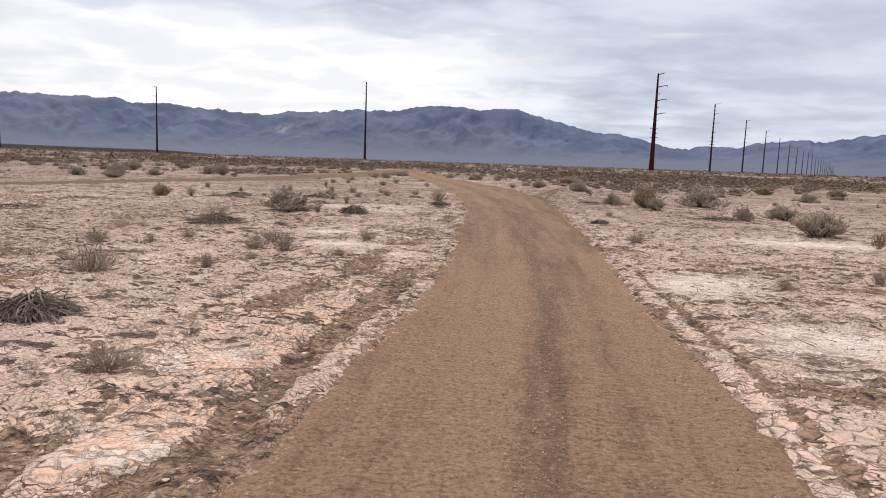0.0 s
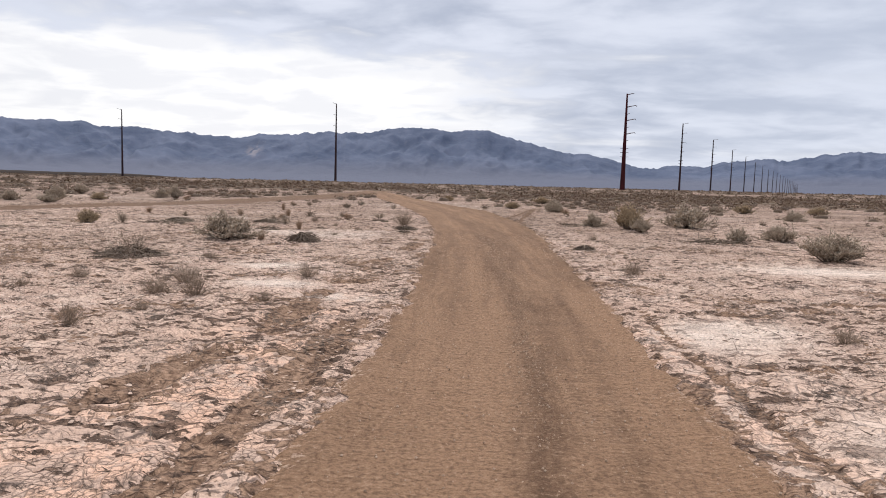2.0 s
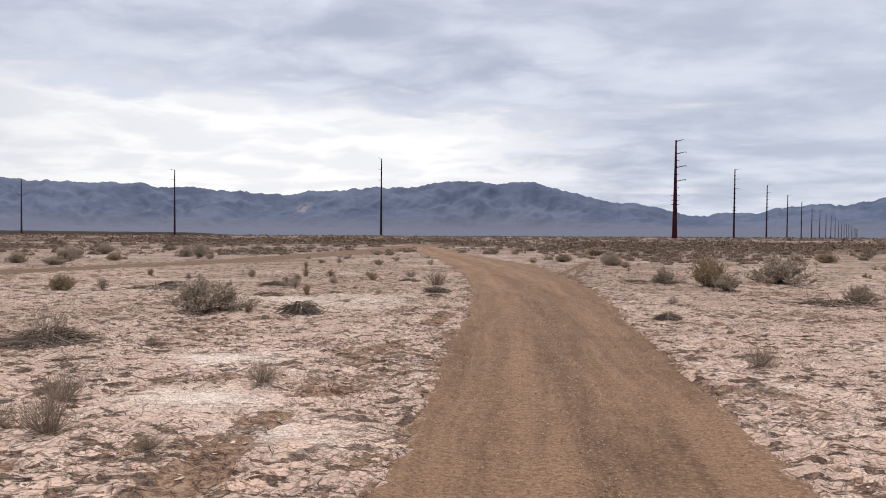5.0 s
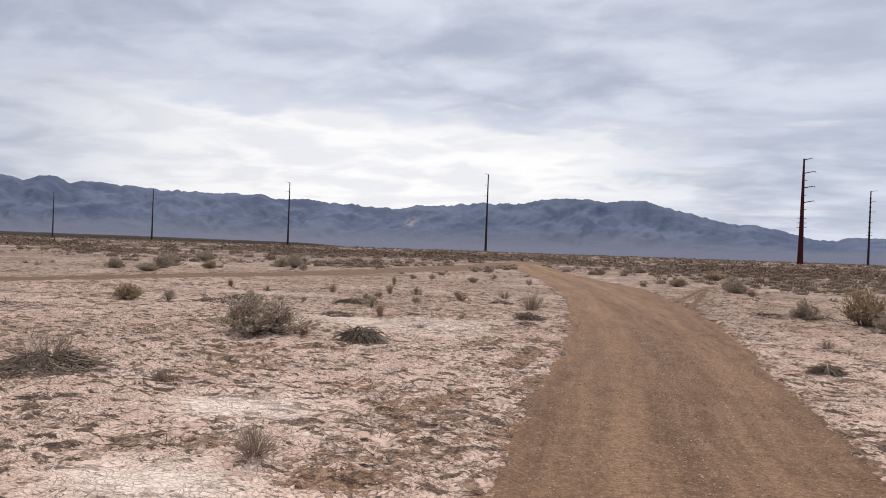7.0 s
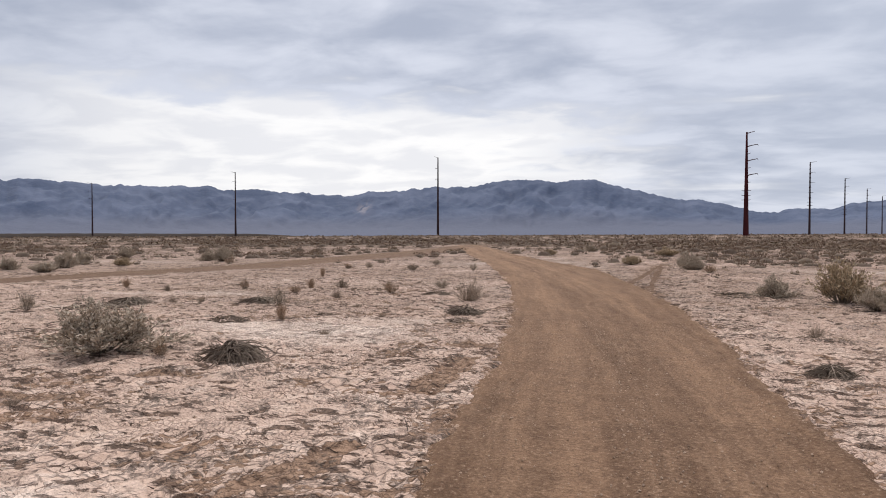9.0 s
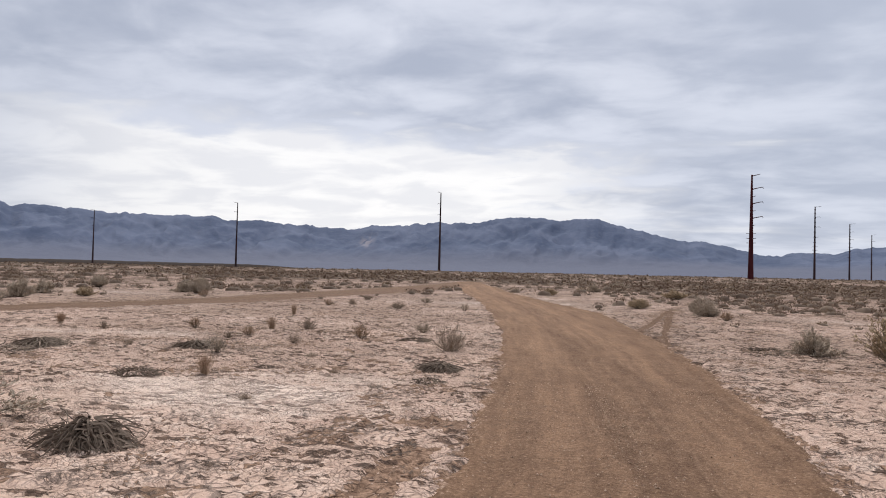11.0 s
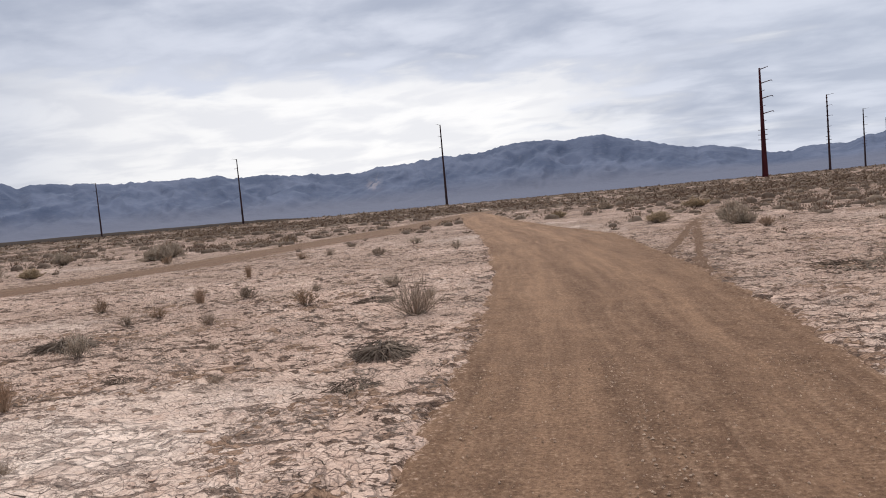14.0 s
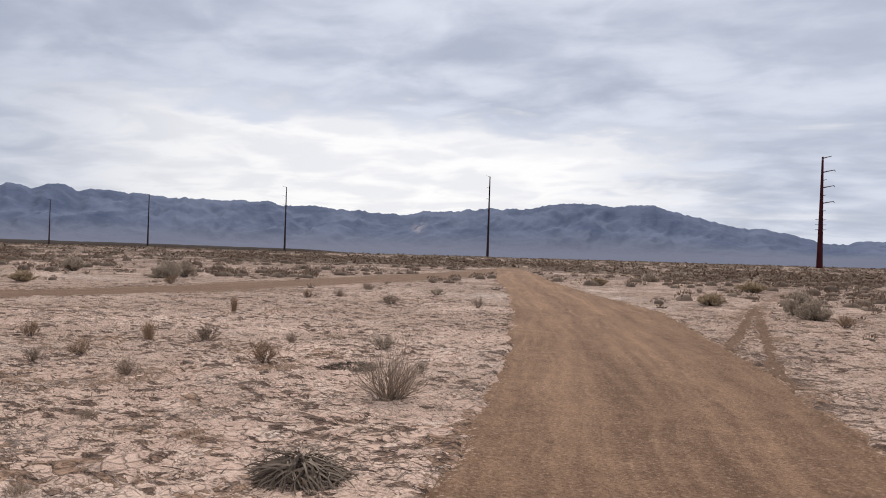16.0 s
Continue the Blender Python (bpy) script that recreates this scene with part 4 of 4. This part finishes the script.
plant("S", -18.59, 51.14, 1.11, 0.79)
plant("S", -25.25, 51.46, 1.37, 0.62)
plant("S", 17.77, 51.48, 1.16, 0.47)
plant("O", 20.52, 53.96, 1.62, 0.57)
plant("O", 25.83, 54.53, 1.63, 0.57)
plant("O", 7.24, 60.87, 1.69, 0.45)
plant("O", -0.33, 62.96, 1.26, 0.38)
plant("S", 2.47, 71.46, 1.50, 0.52)
plant("S", 4.69, 81.15, 2.22, 0.62)


# ---- scrub too many to count, over the far flat ----
def scatter_scrub(name, n, seed, near, far, wide, blades, label, patchy):
    rng = np.random.default_rng(seed)
    u = rng.random(n * 3)
    r = np.sqrt(near ** 2 + u * (far ** 2 - near ** 2)) if far < 200 else near * (far / near) ** u
    az = np.radians(rng.uniform(-60, 50, n * 3))
    x, y = r * np.sin(az), 12 + r * np.cos(az)
    ok = fbm(x * 0.09, y * 0.09, 3, 91) + 0.50 * (rng.random(n * 3) - 0.5) > patchy + 0.02 * step(x, 0, 8) * (r < 100)
    ok &= (x > 2.5) | (r > near + 9)
    ok &= (inside(x, y, ROAD_Y, ROAD_L, ROAD_R) < -0.3) & (inside(x, y, SIDE_Y, SIDE_L, SIDE_R) < -0.3)
    ok &= (rut(x, y, FORK_A) < -0.2) & (rut(x, y, FORK_B) < -0.2) & (pale_mask(x, y) < 0.45)
    for px, py, w in PLANTED:
        ok &= np.hypot(x - px, y - py) > 0.3 + 0.5 * w
    x, y, r = x[ok][:n], y[ok][:n], r[ok][:n]
    k = len(x)
    z = ground_z(x, y) - 0.02
    w = wide * rng.uniform(0.45, 1.35, k) * (1 + r / 500)
    h = w * rng.uniform(0.20, 0.42, k) * (1 if far < 200 else 0.46)
    # a rounded twiggy heart, uneven in outline; its dark colour paints inner shade
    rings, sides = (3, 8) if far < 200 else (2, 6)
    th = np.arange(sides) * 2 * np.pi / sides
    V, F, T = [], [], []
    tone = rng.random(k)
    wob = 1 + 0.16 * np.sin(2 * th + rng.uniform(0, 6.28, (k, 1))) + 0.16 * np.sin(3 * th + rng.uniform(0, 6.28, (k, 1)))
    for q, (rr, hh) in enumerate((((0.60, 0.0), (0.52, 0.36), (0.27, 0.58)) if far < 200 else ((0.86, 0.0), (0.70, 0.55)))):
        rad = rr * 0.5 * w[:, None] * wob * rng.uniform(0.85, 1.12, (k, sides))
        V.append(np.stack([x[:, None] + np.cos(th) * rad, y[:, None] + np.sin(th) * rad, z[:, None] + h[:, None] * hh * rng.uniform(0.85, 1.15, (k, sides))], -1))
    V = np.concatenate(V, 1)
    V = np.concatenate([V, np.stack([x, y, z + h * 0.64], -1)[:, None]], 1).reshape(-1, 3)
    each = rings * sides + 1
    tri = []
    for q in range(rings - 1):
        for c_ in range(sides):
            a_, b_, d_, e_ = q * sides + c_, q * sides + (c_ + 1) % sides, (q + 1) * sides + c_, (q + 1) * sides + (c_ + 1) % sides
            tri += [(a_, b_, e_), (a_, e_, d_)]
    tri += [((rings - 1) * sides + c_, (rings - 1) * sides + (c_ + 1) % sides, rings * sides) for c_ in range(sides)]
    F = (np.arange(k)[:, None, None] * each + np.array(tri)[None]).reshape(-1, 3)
    # tone below zero marks a heart for the painted inner shade
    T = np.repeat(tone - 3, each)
    # small leafy sprays over the heart
    ang = rng.uniform(0, 2 * np.pi, (k, blades))
    rad = rng.random((k, blades)) ** 0.55
    cap = np.sqrt(np.clip(1 - rad ** 2, 0, 1))
    lump = 1 + 0.16 * np.sin(2 * ang + rng.uniform(0, 6.28, (k, 1))) + 0.12 * np.sin(3 * ang + rng.uniform(0, 6.28, (k, 1)))
    reach = rng.uniform(0.80, 1.06, (k, blades))
    c = np.stack([x[:, None] + np.cos(ang) * rad * lump * reach * w[:, None] * 0.48,
                  y[:, None] + np.sin(ang) * rad * lump * reach * w[:, None] * 0.48,
                  z[:, None] + h[:, None] * cap * reach * 0.92 + 0.015], -1)
    out = np.stack([np.cos(ang) * rad, np.sin(ang) * rad, cap + 0.35], -1) + 0.5 * rng.normal(size=(k, blades, 3))
    out[..., 2] *= 1.0 if far < 200 else 0.4
    out /= np.linalg.norm(out, axis=-1, keepdims=True)
    side_ = np.cross(out, rng.normal(size=(k, blades, 3)))
    side_ /= np.linalg.norm(side_, axis=-1, keepdims=True)
    size = (w[:, None] * 0.82 / np.sqrt(blades) * rng.uniform(0.6, 1.25, (k, blades)))[..., None]
    L = np.stack([c - out * size * 0.4, c + side_ * size * 0.17, c + out * size * (0.95 if far < 200 else 0.6), c - side_ * size * 0.17], 2)
    L[..., 2] = np.maximum(L[..., 2], z[:, None, None])
    b = len(V) + np.arange(k * blades)[:, None] * 4
    F = np.concatenate([F, b + np.array([0, 1, 2]), b + np.array([0, 2, 3])], 0)
    V = np.concatenate([V, L.reshape(-1, 3)])
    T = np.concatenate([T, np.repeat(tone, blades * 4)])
    me = bpy.data.meshes.new(name)
    me.vertices.add(len(V))
    me.vertices.foreach_set("co", V.astype(np.float32).reshape(-1))
    me.loops.add(len(F) * 3)
    me.loops.foreach_set("vertex_index", F.astype(np.int32).reshape(-1))
    me.polygons.add(len(F))
    me.polygons.foreach_set("loop_start", np.arange(0, len(F) * 3, 3, dtype=np.int32))
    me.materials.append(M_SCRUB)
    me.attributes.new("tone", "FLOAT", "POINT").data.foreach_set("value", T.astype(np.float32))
    me.update(calc_edges=True)
    return tagged(new(name, me), label, "scrub", kind="stuff")


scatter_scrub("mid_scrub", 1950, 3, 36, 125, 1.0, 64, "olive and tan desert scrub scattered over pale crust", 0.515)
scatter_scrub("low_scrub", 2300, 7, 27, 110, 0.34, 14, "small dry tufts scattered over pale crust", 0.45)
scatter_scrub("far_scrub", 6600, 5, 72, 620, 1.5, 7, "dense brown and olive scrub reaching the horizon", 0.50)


def build_bank():
    """A long low dark embankment far out on the plain."""
    az = np.radians(np.linspace(-66, -20, 240))
    r = np.interp(np.degrees(az), [-66, -50, -36, -20], [640, 700, 860, 1250])
    X0, Y0 = r * np.sin(az), r * np.cos(az)
    prof = ((-7, -0.6), (-2.5, 1.0), (0, 1.0), (2.5, 1.0), (7, -0.6))
    high = 6.0 + 0.7 * (fbm(np.degrees(az) * 3, az * 0, 3, 95) - 0.5)
    high = high * (1 - step(np.degrees(az), -27, -20))
    X = np.stack([X0 + o * np.sin(az) for o, _ in prof])
    Y = np.stack([Y0 + o * np.cos(az) for o, _ in prof])
    Z = np.stack([basin(X0, Y0) + (h * high if h > 0 else h) for _, h in prof])
    return tagged(sheet("embankment", X, Y, Z, M_BANK), "long low dark earth embankment crossing the plain", "embankment", kind="structure")


build_bank()


# ---- power line: tall steel poles in two rows that meet at a corner ----
def ring_shaft(height, r0, r1, sides=12, rings=8):
    V, F = [], []
    for i in range(rings + 1):
        k = i / rings
        r = r0 + (r1 - r0) * k ** 0.85
        for j in range(sides):
            an = 2 * math.pi * j / sides
            V.append(Vector((r * math.cos(an), r * math.sin(an), height * k)))
    for i in range(rings):
        for j in range(sides):
            a0, b0 = i * sides + j, i * sides + (j + 1) % sides
            F.append((a0, b0, b0 + sides, a0 + sides))
    F.append(tuple(range(rings * sides, (rings + 1) * sides)))
    return V, F


def davit(z, length, rise, r0):
    """A tapering side arm that rises outward."""
    V, F = [], []
    pts = [Vector((0.0, 0, z)), Vector((length * 0.5, 0, z + rise * 0.55)), Vector((length, 0, z + rise))]
    for a0, b0, ra, rb in ((pts[0], pts[1], r0, r0 * 0.8), (pts[1], pts[2], r0 * 0.8, r0 * 0.55)):
        tube(V, F, [a0, b0], ra, rb)
    return V, F


def pole(name, label, mat, height, r0, r1, arms, group, bands=()):
    root = tagged(new(name), label, "power pole", group)
    part("shaft", soup("shaft", *ring_shaft(height, r0, r1), mat, True), root)
    foot = ring_shaft(0.5, r0 * 1.35, r0 * 1.25)
    part("base_flange", soup("base_flange", *foot, mat, False), root)
    for k in bands:
        r = r0 + (r1 - r0) * k ** 0.85
        V, F = ring_shaft(0.36, r * 1.45, r * 1.45, 10, 1)
        F.append(tuple(range(9, -1, -1)))
        for v in V:
            v.z += height * k
        part("collar", soup("collar", V, F, mat), root)
    for z, length, rise, r, hook in arms:
        arm = part("arm" if length > 1.9 else "bracket", soup("arm", *davit(z, length, rise, r), mat), root)
        if hook:
            V, F = [], []
            tip = Vector((length, 0, z + rise))
            tube(V, F, [tip, tip + Vector((0.12, 0, -hook * 0.5)), tip + Vector((0.25, 0, -hook))], r * 0.5, r * 0.4)
            part("hanger", soup("hanger", V, F, mat), arm)
    return root


HEIGHT = 33.3
TALL = 34.6
BIG = [(TALL * 0.988, 2.5, 0.55, 0.20, 0.0)] + [(TALL * f, 3.3, 0.62, 0.22, 0.5) for f in (0.862, 0.724, 0.585)]
BIG += [(TALL * f, 1.25, 0.35, 0.14, 0.0) for f in (0.788, 0.651, 0.513)]
BIG += [(TALL * f, side_of * 1.5, 0.1, 0.14, 0.0) for f in (0.438, 0.393, 0.349) for side_of in (1, -1)]
SMALL = [(33.1, 2.8, 0.3, 0.11, 0.0), (28.5, 2.0, 0.2, 0.11, 0.5), (24.0, 2.0, 0.2, 0.11, 0.5), (19.4, 1.5, 0.2, 0.10, 0.0), (14.5, 1.2, 0.0, 0.10, 0.0), (13.0, -1.2, 0.0, 0.10, 0.0)]
BANDED = [(33.1, 2.8, 0.3, 0.11, 0.0), (28.5, 2.0, 0.2, 0.11, 0.5), (24.0, 2.0, 0.2, 0.11, 0.5), (19.4, 1.5, 0.2, 0.10, 0.0)]
BANDED += [(HEIGHT * f, side_of * 1.15, 0.05, 0.15, 0.0) for f in (0.455, 0.41, 0.365) for side_of in (1, -1)]
P0, STEP_R, STEP_L = (54.1, 262.0), (50.31, 107.1), (-112.8, 38.94)


def stand(ob, x, y, turn):
    z = float(basin(np.array([x]), np.array([y]))[0]) - 0.3
    ob.matrix_basis = pose(x, y, z, 0, 0, turn)


corner = pole("power_pole", "tall red-brown tapered steel corner pole with side arms", M_STEEL, TALL, 0.96, 0.28, BIG, "steel power poles")
stand(corner, *P0, -20)
line = pole("power_pole", "slender dark weathering-steel power pole with short arms", M_STEEL_DARK, HEIGHT, 0.55, 0.22, SMALL, "steel power poles")
stand(line, P0[0] + STEP_L[0], P0[1] + STEP_L[1], 250)
for i in range(2, 7):
    x, y = P0[0] + i * STEP_L[0], P0[1] + i * STEP_L[1]
    ob = copy_thing(line, pose(0, 0, 0))
    stand(ob, x, y, 250)
banded = pole("power_pole", "slender dark steel power pole with banded shaft and short arms", M_STEEL_DARK, HEIGHT, 0.55, 0.24, BANDED, "steel power poles", (0.955, 0.90, 0.84, 0.78, 0.72, 0.65, 0.58, 0.51))
for i in range(1, 22):
    x, y = P0[0] + i * STEP_R[0], P0[1] + i * STEP_R[1]
    ob = copy_thing(banded, pose(0, 0, 0)) if i > 1 else banded
    stand(ob, x, y, -25)
    ob.scale = (1, 1, 1.03)


# ---- loose plates of crust, twigs and road grit ----
def plate_shape(rng, sides=6):
    """An irregular thin slab about 1 across."""
    top, low = [], []
    off = rng.uniform(0, 6.28)
    for k in range(sides):
        an = off + 6.283 * (k + rng.uniform(-0.3, 0.3)) / sides
        r = rng.uniform(0.34, 0.56)
        top.append(Vector((r * math.cos(an), r * math.sin(an), 0.09 + rng.uniform(-0.02, 0.03))))
        low.append(Vector((r * 0.86 * math.cos(an), r * 0.86 * math.sin(an), -0.06)))
    V = top + low
    F = [tuple(range(sides))] + [(k, sides + k, sides + (k + 1) % sides, (k + 1) % sides) for k in range(sides)]
    return V, F


PLATES = [plate_shape(random.Random(200 + i), 5 + i % 3) for i in range(8)]


def plate_spots(n, seed, box, want):
    rng = np.random.default_rng(seed)
    x = rng.uniform(box[0], box[1], n * 12)
    y = rng.uniform(box[2], box[3], n * 12)
    ok = (lanes(x, y) < -0.04) & (rng.random(n * 12) < want(x, y))
    x, y = x[ok][:n], y[ok][:n]
    return x, y, ground_z(x, y), rng


def flake_want(x, y):
    edge = np.exp(-((lanes(x, y) + 0.35) / 0.35) ** 2)
    rough = step(fbm(x * 0.8, y * 0.9, 3, 45), 0.42, 0.58)
    return np.clip(0.45 * broken_shoulder(x, y) + 0.25 * edge + 0.16 * rough + 0.03, 0, 1) * (1 - 0.8 * np.clip(pale_mask(x, y), 0, 1))


def joined_plates(name, n, seed, box, lo, hi, label, want, mat, parent=None, tilt=0.11, sink=-0.02):
    x, y, z, rng = plate_spots(n, seed, box, want)
    V, F = [], []
    for i in range(len(x)):
        pv, pf = PLATES[i % len(PLATES)]
        size = lo + (hi - lo) * rng.random() ** 2.2
        m = Matrix.Translation((x[i], y[i], z[i] + sink * size)) @ Euler((rng.normal() * tilt, rng.normal() * tilt, rng.uniform(0, 6.28))).to_matrix().to_4x4()
        b = len(V)
        V.extend(m @ Vector((v.x * size, v.y * size, v.z * size * 0.6)) for v in pv)
        F.extend(tuple(k + b for k in f) for f in pf)
    ob = new(name, soup(name, V, F, mat))
    if parent:
        ob.parent = parent
    return tagged(ob, label, "" if parent else "debris", kind="stuff")


GROUND = bpy.data.objects["ground"]
ROAD = bpy.data.objects["road"]
joined_plates("crust_flake", 3800, 301, (-6.5, 9.5, 3.5, 22), 0.012, 0.055, "loose curled flakes of pale salt crust", flake_want, M_FLAKE, GROUND)
joined_plates("far_crust_flake", 2600, 302, (-9, 11, 20, 38), 0.016, 0.065, "loose curled flakes of pale salt crust", flake_want, M_FLAKE, GROUND)


def grit_want(x, y):
    mid = x - curve(y, ROAD_Y, ROAD_L)
    line_ = np.exp(-((mid - 1.47 - 0.06 * np.sin(y * 0.11)) / 0.14) ** 2) + 0.5 * np.exp(-((mid - 2.95) / 0.2) ** 2) + 0.6 * np.exp(-((mid - 0.05) / 0.2) ** 2)
    return np.clip(0.8 * line_ + 0.11, 0, 1)


def road_grit(name, n, seed, y0, y1, lo, hi):
    rng = np.random.default_rng(seed)
    x, y = rng.uniform(0.3, 4.6, n * 8), rng.uniform(y0, y1, n * 8)
    ok = (inside(x, y, ROAD_Y, ROAD_L, ROAD_R) > -0.05) & (rng.random(n * 8) < grit_want(x, y))
    x, y = x[ok][:n], y[ok][:n]
    z = road_level(x, y) - 0.014
    V, F = [], []
    for i in range(len(x)):
        size = lo + (hi - lo) * rng.random() ** 3
        b = len(V)
        c = Vector((x[i], y[i], z[i] + size * 0.25))
        ring = [c + Vector((math.cos(k * 1.571 + 0.4) * rng.uniform(0.35, 0.6), math.sin(k * 1.571 + 0.4) * rng.uniform(0.35, 0.6), rng.uniform(-0.1, 0.1))) * size for k in range(4)]
        V.extend(ring + [c + Vector((0, 0, 0.42 * size)), c - Vector((0, 0, 0.42 * size))])
        for k in range(4):
            F.append((b + k, b + (k + 1) % 4, b + 4))
            F.append((b + (k + 1) % 4, b + k, b + 5))
    ob = new(name, soup(name, V, F, M_GRIT))
    ob.parent = ROAD
    return tagged(ob, "loose pale and brown road grit", kind="stuff")


road_grit("road_grit", 13000, 401, 4.4, 27, 0.007, 0.026)


# ---- short dead twigs strewn over the crust ----
def strewn_twigs(name, n, seed, box):
    rng = random.Random(seed)
    nr = np.random.default_rng(seed)
    x, y = nr.uniform(box[0], box[1], n * 6), nr.uniform(box[2], box[3], n * 6)
    want = 0.03 + 0.35 * step(fbm(x * 0.5, y * 0.6, 3, 47), 0.54, 0.66)
    for px, py, w in PLANTED:
        want = want + 0.8 * np.exp(-((x - px) ** 2 + (y - py) ** 2) / (0.25 + 0.45 * w) ** 2)
    ok = (lanes(x, y) < -0.15) & (nr.random(n * 6) < want)
    x, y = x[ok][:n], y[ok][:n]
    z = ground_z(x, y)
    V, F = [], []
    for i in range(len(x)):
        ang = rng.uniform(0, 6.283)
        ln = 0.03 + 0.20 * rng.random() ** 3
        p0 = Vector((x[i], y[i], z[i] + 0.004))
        d = Vector((math.cos(ang), math.sin(ang), rng.uniform(0.0, 0.35)))
        bend = Vector((rng.uniform(-0.3, 0.3), rng.uniform(-0.3, 0.3), rng.uniform(-0.1, 0.2)))
        tube(V, F, [p0, p0 + d * ln * 0.5, p0 + d * ln + bend * ln * 0.5], 0.0040 + 0.003 * rng.random(), 0.0016)
    return tagged(new(name, soup(name, V, F, M_DEAD)), "short dead grey twigs strewn over pale crust", "twigs", kind="stuff")


strewn_twigs("strewn_twigs", 2600, 501, (-8, 10, 4, 34))


# ---- single slabs of crust lifted beside the road ----
def lifted_slabs(n, seed, box):
    meshes = [soup("crust_plate", [v.copy() for v in pv], pf, M_FLAKE) for pv, pf in PLATES]
    x, y, z, rng = plate_spots(n, seed, box, lambda x, y: np.clip(0.5 * broken_shoulder(x, y) + 0.10, 0, 1))
    for i in range(len(x)):
        ob = new("crust_plate", meshes[i % len(meshes)])
        ob.parent = GROUND
        size = 0.03 + 0.06 * rng.random() ** 2
        ob.matrix_basis = Matrix.Translation((x[i], y[i], z[i])) @ Euler((rng.normal() * 0.12, rng.normal() * 0.12, rng.uniform(0, 6.28))).to_matrix().to_4x4()
        ob.scale = (size, size * rng.uniform(0.6, 1.0), size * 0.55)


lifted_slabs(280, 601, (-2.2, 6.2, 4.2, 15))
